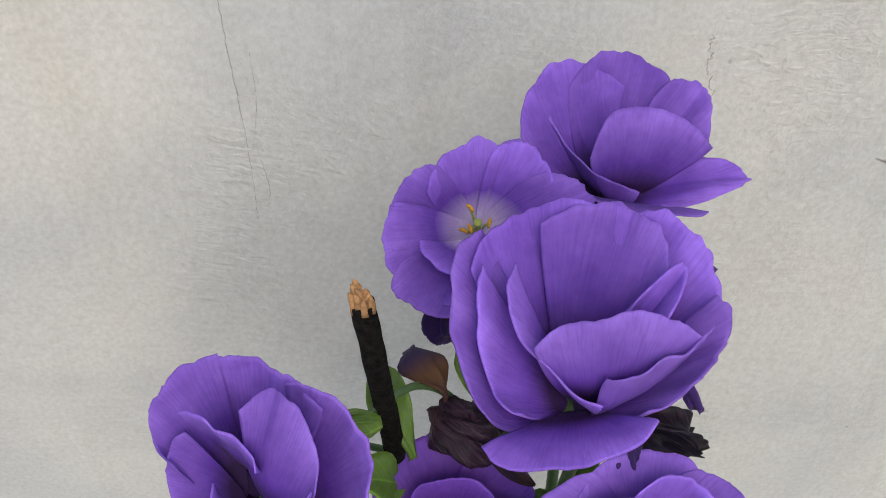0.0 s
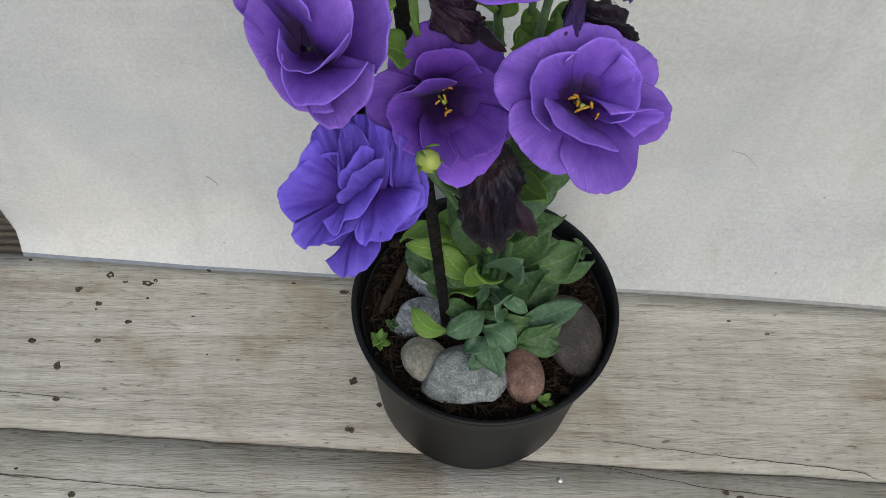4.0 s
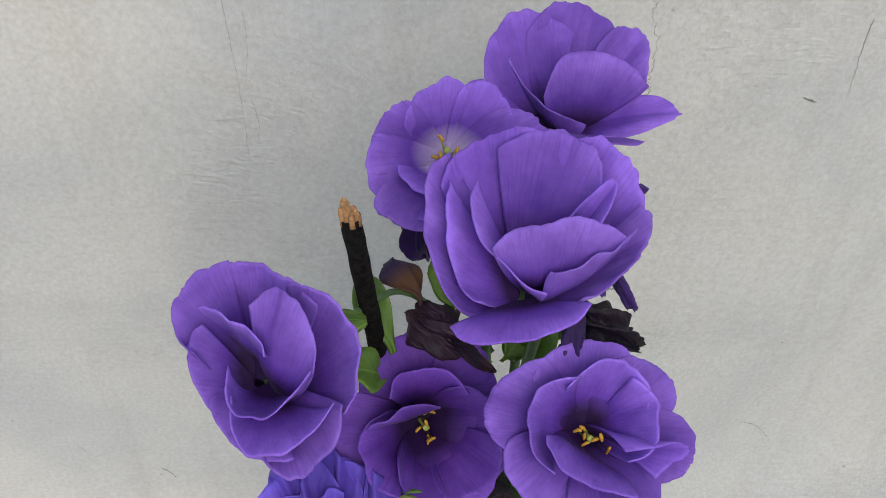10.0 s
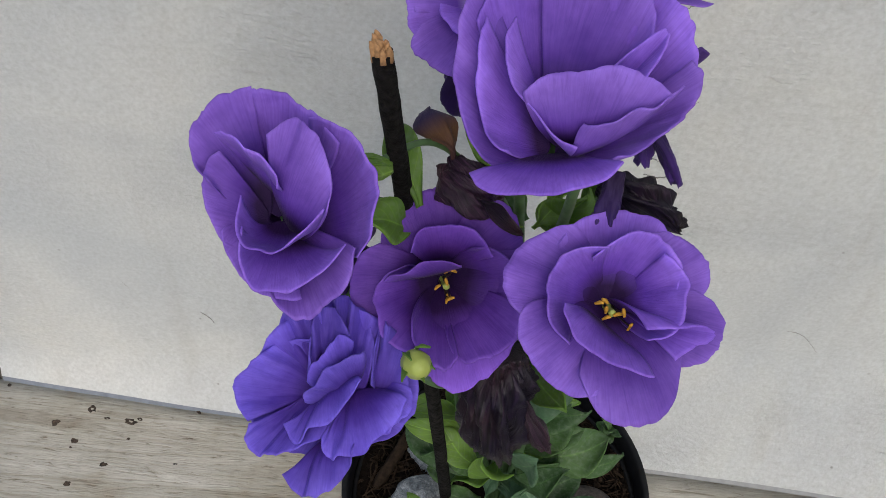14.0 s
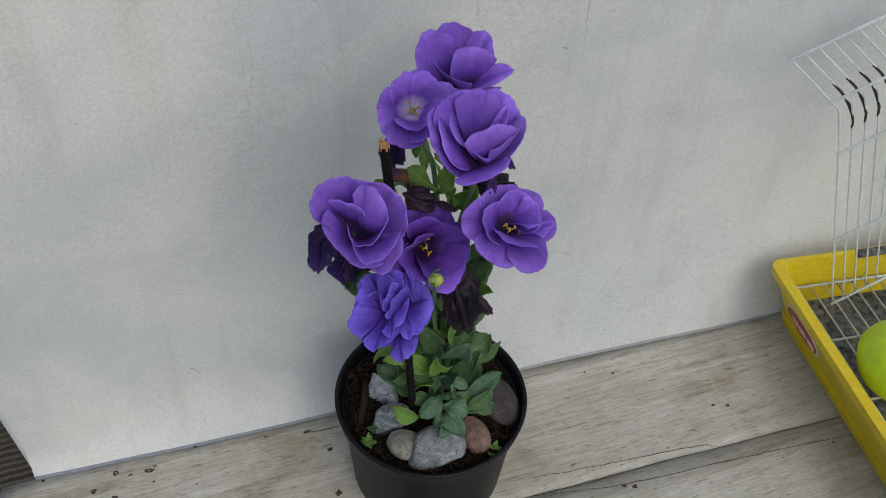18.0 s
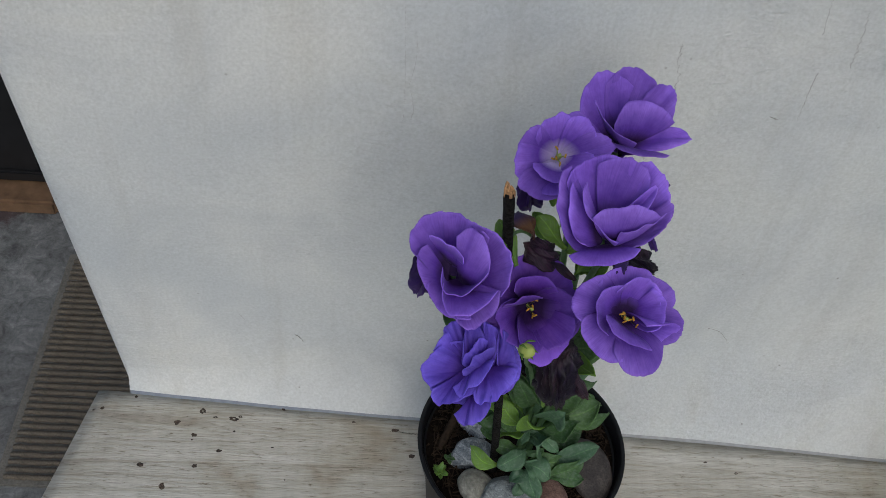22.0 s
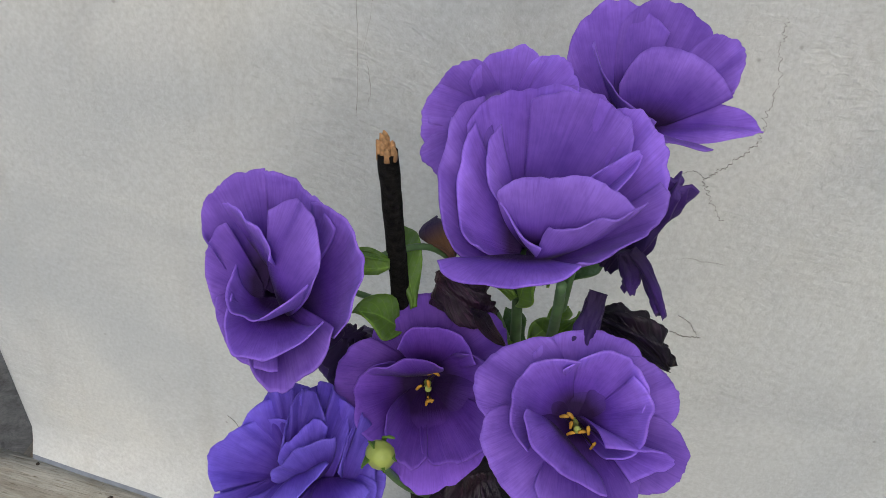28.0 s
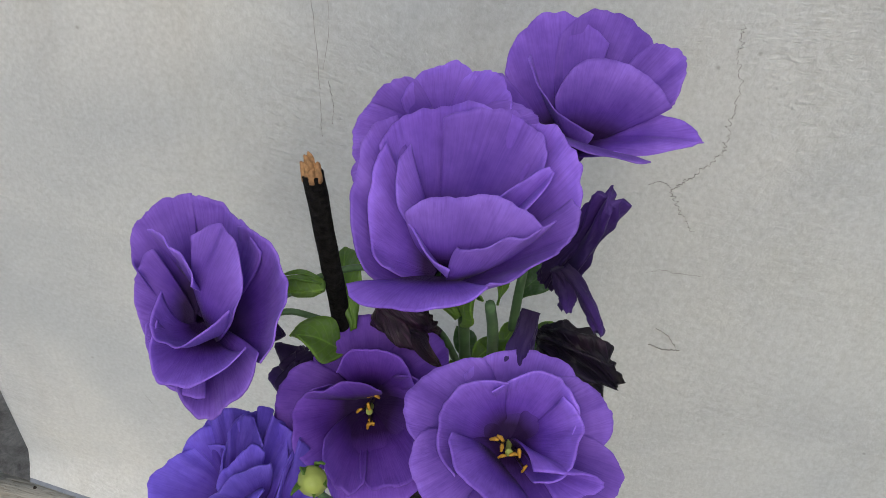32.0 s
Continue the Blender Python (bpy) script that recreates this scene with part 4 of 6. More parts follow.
# door, sill and mat behind the end of the wall
door = new("door_1")
door.matrix_basis = pose(-1.0, 0.69, FLOOR)
tagged(door, "black painted boarded door, closed", "door", kind="structure")
for k in range(14):
    x0 = -2.3 + 0.115 * k
    part("board", box("board", (x0, 0.678, FLOOR + 0.035), (x0 + 0.107, 0.718, 1.7), M_DOOR, 0.004), door)
part("door_backing", box("door_backing", (-2.32, 0.703, FLOOR + 0.03), (-0.662, 0.74, 1.7), M_DOOR, 0.002), door)
part("bottom_rail", box("bottom_rail", (-2.3, 0.670, FLOOR + 0.033), (-0.666, 0.680, FLOOR + 0.055), M_DOOR, 0.003), door)
for k in range(6):
    x0 = -2.3 + 0.2725 * k
    sill = new("sill", box("sill", (x0, 0.625, FLOOR), (x0 + 0.270, 0.69, FLOOR + 0.03), M_SILL, 0.005))
    tagged(sill, "brown clay sill slab under the black door", "sill", kind="structure")
wall_end = new("wall_far", box("wall_far", (-0.66, 0.632, FLOOR), (2.4, 0.82, 2.2), M_FARWALL))
tagged(wall_end, "plain far wall beside the door, its shade put into a darker grey", "wall", kind="structure")

floor_mat = new("floor_mat")
floor_mat.matrix_basis = pose(-0.4, 0.4, FLOOR)
tagged(floor_mat, "brown ribbed doormat lying on the concrete", "mat")
MX0, MX1, MY0, MY1 = -0.625, -0.2, 0.12, 0.538
part("mat_base", box("mat_base", (MX0, MY0, FLOOR + 0.001), (MX1, MY1, FLOOR + 0.006), M_MAT_EDGE, 0.002), floor_mat)
rib_mesh = None
n_ribs = 35
for k in range(n_ribs):
    y0 = MY0 + 0.012 + (MY1 - MY0 - 0.02) * k / n_ribs
    if rib_mesh is None:
        pts = [(MX0 + 0.012 + 0.01 * q, 0, 0) for q in range(int((MX1 - MX0) / 0.01) - 2)]
        rib_mesh = tube("rib", pts, [0.0042, 0.0042], M_MAT, len(pts) - 1, 6, 0.5)
    rib = part("rib", rib_mesh, floor_mat)
    rib.matrix_basis = pose(0, y0, FLOOR + 0.0075)

# ---- the pot, its soil and stones ----
PX, PY, PR, PZ = 0.0, -0.1104, 0.0838, 0.114
pot = new("plant_pot")
pot.matrix_basis = pose(PX, PY, 0)
tagged(pot, "round black plastic plant pot standing on the bench", "pot")


def lathe(name, prof, material, n=72, close=False):
    verts, faces = [], []
    for r, z in prof:
        for k in range(n):
            a = 2 * math.pi * k / n
            verts.append((PX + r * math.cos(a), PY + r * math.sin(a), z))
    m = len(prof)
    for i in range(m - 1 + (1 if close else 0)):
        for k in range(n):
            a, b = i * n + k, i * n + (k + 1) % n
            c, d = ((i + 1) % m) * n + (k + 1) % n, ((i + 1) % m) * n + k
            faces.append((a, b, c, d))
    return mesh_of(name, verts, faces, material)


RB = 0.0675
part("body", lathe("body", [(RB - 0.003, 0.0005), (RB, 0.0015), (RB + 0.0015, 0.006), (PR - 0.0065, PZ - 0.014), (PR - 0.005, PZ - 0.0125), (PR - 0.0075, PZ - 0.0125), (RB - 0.001, 0.006), (RB - 0.004, 0.003)], M_POT, close=True), pot)
part("rim", lathe("rim", [(PR - 0.005, PZ - 0.0145), (PR - 0.0025, PZ - 0.014), (PR - 0.0006, PZ - 0.003), (PR, PZ - 0.0012), (PR - 0.0004, PZ), (PR - 0.0026, PZ + 0.0002), (PR - 0.0036, PZ - 0.001), (PR - 0.0052, PZ - 0.0125)], M_POT, close=True), pot)
SOIL = PZ - 0.014
verts, faces = [(PX, PY, SOIL + 0.004)], []
NR, NA = 22, 72
for i in range(1, NR + 1):
    for k in range(NA):
        a, r = 2 * math.pi * k / NA, (PR - 0.0062) * i / NR
        x, y = PX + r * math.cos(a), PY + r * math.sin(a)
        z = SOIL + 0.004 * (1 - (i / NR) ** 2) + 0.0028 * noise.noise(Vector((x * 90, y * 90, 3))) + 0.0014 * noise.noise(Vector((x * 300, y * 300, 5)))
        verts.append((x, y, z))
for k in range(NA):
    faces.append((0, 1 + k, 1 + (k + 1) % NA))
for i in range(NR - 1):
    for k in range(NA):
        a, b = 1 + i * NA + k, 1 + i * NA + (k + 1) % NA
        faces.append((a, a + NA, b + NA, b))
soil = new("potting_soil", mesh_of("potting_soil", verts, faces, M_SOIL))
tagged(soil, "dark crumbly potting soil filling the black pot", "soil", kind="stuff")


def soil_z(x, y):
    r = math.hypot(x - PX, y - PY) / (PR - 0.0062)
    return SOIL + 0.004 * (1 - r * r)


pebble("stone", (-0.0143, -0.1617, SOIL + 0.012), (0.0262, 0.0200, 0.0180), (14, -6, -8), M_GREY, "large grey veined stone resting on the soil", 3, 0.14, 0.6, 9)
pebble("stone", (-0.0375, -0.1487, SOIL + 0.008), (0.0165, 0.0125, 0.0105), (8, 10, -35), M_TAN, "smooth tan stone tucked beside the grey one", 5, 0.1)
pebble("stone", (-0.0405, -0.1207, SOIL + 0.0075), (0.0212, 0.0128, 0.0115), (0, 0, 10), M_BLUE, "blue-grey speckled stone resting on the soil", 8, 0.12, 0, 7)
pebble("stone", (-0.0385, -0.0912, SOIL + 0.008), (0.0118, 0.0195, 0.0135), (10, 0, 12), M_WHITE, "pale speckled stone behind the black stake", 11, 0.16, 0, 7)
pebble("stone", (0.0223, -0.1587, SOIL + 0.007), (0.0125, 0.0178, 0.0112), (12, 0, 4), M_PINK, "rounded pinkish-brown stone against the front rim", 14, 0.07)
pebble("stone", (0.0535, -0.1307, SOIL + 0.0075), (0.0195, 0.0265, 0.0105), (16, 10, 18), M_BROWN, "large flat dark-brown stone beside the leaves", 17, 0.07, 0.7)

# loose bark chips, fibres and a twig on the soil
rnd = random.Random(4)
verts, faces = [], []
for k in range(420):
    a, r = rnd.random() * 6.283, (PR - 0.009) * math.sqrt(rnd.random())
    x, y = PX + r * math.cos(a), PY + r * math.sin(a)
    z = soil_z(x, y) + 0.001 + rnd.random() * 0.0012
    s = 0.0008 + 0.0022 * rnd.random() ** 2
    rot = Euler((rnd.random() * 1.2, rnd.random() * 1.2, rnd.random() * 6.28)).to_matrix()
    b0 = len(verts)
    for q in ((-1, -0.5, -0.3), (1, -0.4, -0.25), (0.8, 0.55, -0.3), (-0.9, 0.5, -0.2), (-0.8, -0.4, 0.3), (0.9, -0.3, 0.35), (0.7, 0.4, 0.25), (-0.7, 0.5, 0.4)):
        verts.append(Vector((x, y, z)) + rot @ (Vector(q) * s * (0.7 + 0.6 * rnd.random())))
    faces += [tuple(b0 + i for i in f) for f in ((3, 2, 1, 0), (4, 5, 6, 7), (0, 1, 5, 4), (1, 2, 6, 5), (2, 3, 7, 6), (3, 0, 4, 7))]
tagged(new("bark_chips", mesh_of("bark_chips", verts, faces, M_BARK, smooth=False)), "brown bark crumbs strewn over the potting soil", "bark", kind="stuff")
verts, faces = [], []
for k in range(900):
    a, r = rnd.random() * 6.283, (PR - 0.012) * math.sqrt(0.15 + 0.85 * rnd.random())
    x, y = PX + r * math.cos(a), PY + r * math.sin(a)
    d = Vector((math.cos(k * 2.4), math.sin(k * 2.4), 0)) * (0.003 + 0.008 * rnd.random())
    mid = Vector((x, y, soil_z(x, y) + 0.003 + 0.003 * rnd.random()))
    p0, p2 = mid - d - Vector((0, 0, 0.0025)), mid + d - Vector((0, 0, 0.0025))
    b0 = len(verts)
    for c in (p0, mid + Vector((d.y, -d.x, 0)) * 0.25, p2):
        if math.hypot(c.x - PX, c.y - PY) > PR - 0.008:
            c = c + (Vector((PX, PY, c.z)) - c) * 0.15
        for t in range(3):
            verts.append(c + Vector((math.cos(t * 2.1), math.sin(t * 2.1) * 0.7, math.sin(t * 2.1))) * (0.00018 + 0.00016 * (k % 3)))
    for s in range(2):
        for t in range(3):
            faces.append((b0 + 3 * s + t, b0 + 3 * s + (t + 1) % 3, b0 + 3 * s + 3 + (t + 1) % 3, b0 + 3 * s + 3 + t))
tagged(new("root_fibres", mesh_of("root_fibres", verts, faces, M_FIBRE)), "thin dry root fibres tangled over the soil", "fibres", kind="stuff")
twig = new("twig", tube("twig", [(-0.0655, -0.1142, SOIL + 0.004), (-0.059, -0.1002, SOIL + 0.0065), (-0.0525, -0.0862, SOIL + 0.0075), (-0.0495, -0.0742, SOIL + 0.0065)], [0.0028, 0.0034, 0.003, 0.0024], M_BARK, 24, 9, 0.5))
tagged(twig, "rough brown twig lying on the potting soil", "twig")
for k, (x, y, r) in enumerate([(-0.0575, -0.0602, 0.0042), (-0.048, -0.0572, 0.0035), (-0.064, -0.0722, 0.003), (0.047, -0.1657, 0.0035), (-0.028, -0.0502, 0.0036), (0.0655, -0.0972, 0.003)]):
    bm = bmesh.new()
    bmesh.ops.create_icosphere(bm, subdivisions=3, radius=1)
    for v in bm.verts:
        c = v.co * (1 + 0.5 * noise.noise(v.co * 1.4 + Vector((k * 5, 0, 0))))
        v.co = Vector((c.x * r, c.y * r * 0.8, c.z * r * 0.6))
    ob = new("bark_piece", bm_mesh("bark_piece", bm, M_BARK))
    ob.matrix_basis = pose(x, y, soil_z(x, y) + r * 0.3, 0, 0, k * 50)
    tagged(ob, "lump of reddish-brown bark on the soil", "bark", "bark lumps in the pot")

# ---- the stake ----
stake = new("support_stake", tube("support_stake", [(-0.0225, -0.1312, SOIL - 0.01), (-0.0299, -0.1374, 0.1776), (-0.0443, -0.1452, 0.3232), (-0.0528, -0.1473, 0.3974), (-0.0565, -0.1482, 0.4296)], [0.0029, 0.0030, 0.0031, 0.0031, 0.0032], M_STAKE, 60, 16, 0.1))
tagged(stake, "blackened wooden stake with a snapped pale top", "stake")
tp, td = Vector((-0.0565, -0.1482, 0.4296)), (Vector((-0.0565, -0.1482, 0.4296)) - Vector((-0.0528, -0.1473, 0.3974))).normalized()
tx = td.cross(Vector((0, 1, 0))).normalized()
ty = td.cross(tx)
for k in range(11):
    a = k * 2.39996
    rr = 0.0026 * math.sqrt((k + 0.4) / 11)
    b0 = tp + tx * rr * math.cos(a) + ty * rr * math.sin(a)
    hgt = 0.002 + 0.0045 * max(0.05, 0.5 - 0.5 * math.cos(a - 2.6)) * (0.6 + 0.4 * math.sin(k * 5.1))
    part("splinter", tube("splinter", [b0 - td * 0.002, b0 + td * hgt * 0.6, b0 + td * hgt + tx * 0.0006 * math.cos(a)], [0.0013, 0.0011, 0.0002], M_BREAK, 6, 6, 0.5), stake, "pale splintered wood")

# ---- the plant ----
plant = new("lisianthus_plant")
plant.matrix_basis = pose(-0.003, -0.117, SOIL)
tagged(plant, "potted lisianthus with violet double blooms, wilted heads and grey-green leaves", "flowering plant")


def bloom(label, centre, n, material, stamens=5, dark=False, calyx_len=0.012):
    """A bloom whose throat sits at centre, opening along n: its calyx is the part, petals and stamens hang on it."""
    m = Matrix.Translation(centre) @ facing(n)
    c = Vector(centre)
    back = -(Vector(n).normalized())
    line = [c + back * (calyx_len + 0.006), c + back * (calyx_len + 0.002), c + back * calyx_len * 0.75, c + back * 0.006]
    calyx = part("bloom", tube("bloom", line, [0.0017, 0.0034, 0.0040, 0.0024], M_STEM, 12, 10), plant, label)
    for k in range(5):
        a = radians(72 * k + 20)
        d = (m.to_3x3() @ Vector((math.cos(a), math.sin(a), 0.0)))
        b0 = c + back * calyx_len + d * 0.003
        part("sepal", leaf_mesh(b0, b0 - back * 0.010 + d * 0.007, 0.0014, 0.15, 0, 0.3, 0.1, k, M_LEAF_FRESH, 0.2, "sepal"), calyx)
    for k in range(stamens):
        a = radians(360 / max(stamens, 1) * k + 30 + 45 * math.sin(k * 4.7 + centre[0] * 300))
        s = 0.95 + 0.5 * math.sin(k * 2.9 + centre[2] * 200)
        b0 = m @ Vector((0.0012 * math.cos(a), 0.0012 * math.sin(a), 0.0))
        b1 = m @ Vector((0.0022 * s * math.cos(a), 0.0022 * s * math.sin(a), 0.0055 + 0.001 * math.sin(k * 3)))
        b2 = m @ Vector((0.0040 * s * math.cos(a), 0.0040 * s * math.sin(a), 0.0088 + 0.0015 * math.sin(k * 3)))
        st = part("stamen", tube("stamen", [b0, b1, b2], [0.0004, 0.0004, 0.0003], M_WILT if dark else M_BUD, 6, 5), calyx)
        t = m.to_3x3() @ Vector((-math.sin(a + k * 1.9), math.cos(a + k * 1.9), 0.5 * math.sin(k * 3.7))).normalized()
        part("anther", tube("anther", [b2 - t * 0.0013, b2 + Vector((0, 0, 0.0004)), b2 + t * 0.0013], [0.00035, 0.00058, 0.00035], M_YELLOW, 6, 7, 0.3), st, "orange-yellow anther")
    cup = []
    for r, h in ((0.0012, -0.010), (0.0028, -0.008), (0.0042, -0.0055), (0.0054, -0.0035), (0.0064, -0.002)):
        for k in range(25):
            a = 2 * math.pi * k / 24
            cup.append(m @ Vector((r * math.cos(a), r * math.sin(a), h)))
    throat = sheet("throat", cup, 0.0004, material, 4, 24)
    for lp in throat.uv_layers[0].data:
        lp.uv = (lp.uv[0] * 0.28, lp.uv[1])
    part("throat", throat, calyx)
    if stamens:
        q = [m @ Vector(v) for v in ((0, 0, -0.001), (0, 0, 0.004), (0.0003, 0, 0.0075))]
        part("pistil", tube("pistil", q, [0.0018, 0.0008, 0.0011], M_BUD, 10, 8), calyx)
    return calyx, c, material


def fan(bl, left, tip, right, foot=None, bulge=0.0, lip=0.05):
    """One petal of a bloom: a soft fan from its foot to a rim that runs left, tip, right (millimetres from the throat).
    bulge: how far its middle comes forward; lip: how far its rim curls back."""
    calyx, c, mat = bl
    lf, tp_, rt = Vector(left) / 1000, Vector(tip) / 1000, Vector(right) / 1000
    mid = (lf + tp_ * 2 + rt) / 4
    ft = Vector(foot) / 1000 if foot else mid * 0.05
    ln = (mid - ft).length
    front = Vector((0, -0.75, 0.66))
    nrm = (tp_ - ft).cross(rt - lf)
    nrm = nrm.normalized() if nrm.length > 1e-9 else front
    if nrm.dot(front) < 0:
        nrm = -nrm
    wide = (rt - lf).normalized()
    seed = int(abs(lf.x * 7 + tp_.z * 13 + rt.y * 17) * 1e5)
    rnd = random.Random(seed)
    p1, p2, p3 = (rnd.random() * 9 for _ in range(3))
    nu, nv = 22, 42
    creased = 2.4 if mat is M_PETAL_BLUE else 1.0
    grid = []
    for i in range(nu + 1):
        u = i / nu
        for j in range(nv + 1):
            v = 2 * j / nv - 1
            e = abs(v) ** 2.5
            rim = lf * (e - v) * 0.5 + rt * (e + v) * 0.5 - tp_ * e
            jag = 0.05 * noise.noise(Vector((v * 2.2 + p1, p2, 0.3))) + 0.022 * noise.noise(Vector((v * 7 + p1, p3, 1.7))) + 0.008 * noise.noise(Vector((v * 19, p3, p1)))
            reach = u * (1 + jag * u * u)
            side = wide * (rim.dot(wide))
            s = ft + (tp_ - ft) * reach + side * (0.07 + 0.93 * reach**0.62) * (1 - 0.07 * smooth01(abs(v), 0.75, 1) * u**4) + (rim - side) * reach**1.5
            arch = bulge * ln * math.sin(math.pi * u ** 0.85) * (1 - 0.35 * v * v)
            curl = -lip * ln * 0.9 * smooth01(u, 0.30, 1.15) ** 2
            wave = ln * u * u * creased * (0.030 * math.sin(v * 5.1 + p1) + 0.016 * math.sin(v * 9.7 + p2 + u * 2)) + ln * u * 0.07 * creased * noise.noise(Vector((u * 1.9 + p1, v * 1.5 * creased + p2, p3)))
            grid.append(c + s + nrm * (arch + curl + wave))
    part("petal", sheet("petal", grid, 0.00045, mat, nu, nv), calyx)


B_ = bloom("wide-open violet bloom with yellow stamens", (0.0115, -0.1835, 0.3752), (0.11, -0.84, 0.53), M_PETAL, 7, True)
fan(B_, (-24.5, -11.2, 5.2), (-27.7, 2.4, 12.8), (-10.8, 13.6, 19.0), None, 0.05, 0.08)
fan(B_, (-16.9, 8.1, 15.1), (1.7, 17.2, 20.5), (17.6, 10.4, 15.6), None, 0.03, 0.08)
fan(B_, (9.8, 12.8, 17.9), (23.8, 8.7, 16.1), (25.9, -2.5, 8.8), None, 0.05, 0.08)
fan(B_, (22.6, 0.3, 11.1), (32.0, -10.7, 3.1), (17.8, -19.9, -1.2), None, 0.08, 0.08)
fan(B_, (21.3, -16.3, 1.3), (11.0, -33.5, -9.4), (-8.4, -24.0, -1.1), None, 0.1, 0.08)
fan(B_, (-1.1, -28.3, -5.5), (-18.7, -22.4, -1.8), (-24.2, -7.7, 8.1), None, 0.08, 0.08)
fan(B_, (-10.4, -20.3, 5.2), (-16.7, -6.1, 16.4), (-0.9, 3.9, 21.4), None, -0.16, 0.1)
fan(B_, (-7.5, 1.3, 18.2), (10.8, 6.7, 22.1), (17.4, -6.7, 13.7), None, -0.14, 0.08)
fan(B_, (12.4, 4.0, 21.1), (18.3, -9.2, 14.4), (8.9, -18.3, 8.4), None, -0.12, 0.08)
fan(B_, (-14.0, -12.6, 17.0), (-5.9, -23.8, 10.8), (13.5, -26.7, 5.5), (-2.3, -5.2, -0.1), 0.05, 0.06)
fan(B_, (7.9, -15.3, 10.6), (25.9, -15.8, 10.3), (15.6, -22.4, 6.1), None, 0, 0.08)
B_ = bloom("red-violet bloom with dark throat and yellow stamens", (-0.0358, -0.1617, 0.3521), (0.17, -0.81, 0.57), M_PETAL_WARM, 7, True)
fan(B_, (-20.9, -1.1, 11.5), (-9.2, 16.4, 22.2), (10.5, 14.0, 19.1), None, 0.05, 0.09)
fan(B_, (5.4, 15.1, 20.4), (19.7, 13.5, 19.7), (23.6, -0.5, 10.1), None, 0.05, 0.09)
fan(B_, (21.3, 4.1, 14.8), (29.9, -8.1, 7.0), (21.9, -21.9, -2.8), None, 0.08, 0.09)
fan(B_, (25.3, -18.3, -0.3), (10.1, -33.0, -9.8), (-7.2, -27.1, -4.5), None, 0.1, 0.09)
fan(B_, (-15.0, -23.3, -5.2), (-28.1, -10.7, 4.3), (-19.8, 2.4, 13.9), None, 0.08, 0.09)
fan(B_, (-10.8, -4.9, 15.3), (-0.3, 2.4, 22.0), (16.3, -3.8, 16.7), None, -0.2, 0.14)
fan(B_, (8.0, -0.8, 18.3), (22.6, -7.9, 15.6), (25.2, -19.6, 7.5), None, -0.14, 0.14)
fan(B_, (25.0, -14.4, 11.7), (17.7, -27.1, 3.6), (3.5, -28.2, 2.5), None, -0.1, 0.14)
fan(B_, (8.4, -28.5, 2.1), (-0.2, -31.1, 0.9), (-8.0, -21.0, 7.3), None, -0.1, 0.14)
fan(B_, (-4.7, -30.2, -0.2), (-17.7, -19.5, 7.6), (-10.1, -6.8, 15.5), None, -0.1, 0.14)
fan(B_, (-17.7, -13.9, 12.8), (-7.3, -10.6, 17.7), (6.3, -6.9, 17.3), (-1.0, -1.2, 4.7), 0.05, 0.05)
B_ = bloom("large violet cup-shaped bloom turned aside", (-0.0842, -0.1748, 0.3886), (-0.44, -0.74, 0.51), M_PETAL, 0, True)
fan(B_, (-16.1, -1.0, 13.2), (-21.4, 10.4, 23.2), (-6.0, 18.6, 33.1), None, -0.12, 0.08)
fan(B_, (-11.2, 17.7, 31.3), (4.4, 15.7, 31.0), (19.3, 6.0, 24.6), None, -0.18, 0.04)
fan(B_, (8.3, 12.6, 29.7), (27.7, 0.2, 24.9), (26.0, -17.9, 5.8), (3.4, -2.4, -0.4), -0.26, 0.02)
fan(B_, (-9.9, -12.7, -0.3), (-17.9, -1.3, 10.9), (-13.3, 4.9, 21.1), None, -0.05, 0.08)
fan(B_, (26.0, -15.0, 10.1), (15.4, -25.5, -8.1), (1.2, -20.0, -5.8), None, -0.12, 0.06)
fan(B_, (12.4, -22.7, -5.4), (-3.5, -18.4, -6.1), (-13.1, -7.8, 4.1), None, -0.05, 0.08)
fan(B_, (-13.7, 5.3, 28.7), (-2.6, 0.3, 29.4), (6.6, -7.6, 22.5), (-1.1, 4.9, 7.1), 0.06, -0.1)
fan(B_, (-0.2, 2.5, 30.7), (12.3, 1.5, 32.4), (18.7, -12.1, 18.1), (5.9, -3.9, 0.7), 0.16, 0.05)
fan(B_, (-6.1, -6.6, 17.6), (0.3, -19.7, 9.8), (18.6, -12.6, 20.5), (2.6, -1.0, 0.7), -0.14, 0.05)
fan(B_, (-5.6, -13.0, 12.8), (3.4, -25.9, 1.3), (24.9, -17.4, 14.8), (2.6, -4.0, 0.0), -0.06, 0.07)
B_ = bloom("blue-violet bloom with crumpled inner petals", (-0.0691, -0.1958, 0.3370), (-0.31, -0.72, 0.62), M_PETAL_BLUE, 0, False)
fan(B_, (-23.2, -2.4, 0.4), (-14.2, -15.7, -8.3), (7.5, -16.9, -7.0), (1.4, 2.0, -4.3), 0, 0.05)
fan(B_, (-22.2, 4.5, 6.1), (-1.9, 18.5, 16.7), (22.5, 11.3, 11.4), (3.2, 1.5, -3.6), 0.05, 0.06)
fan(B_, (0.2, -16.3, -8.8), (26.2, -7.5, -3.2), (22.8, 12.0, 13.2), (3.2, 2.1, -4.2), 0.05, 0.06)
fan(B_, (-21.1, -14.1, -2.4), (-23.6, 0.0, 6.4), (-2.0, 10.1, 12.4), (-0.8, -1.1, -1.4), -0.1, 0.08)
fan(B_, (-14.6, 8.1, 8.5), (-11.3, 18.0, 16.3), (2.5, 17.6, 15.5), (-0.3, 3.2, 1.7), 0.05, 0.05)
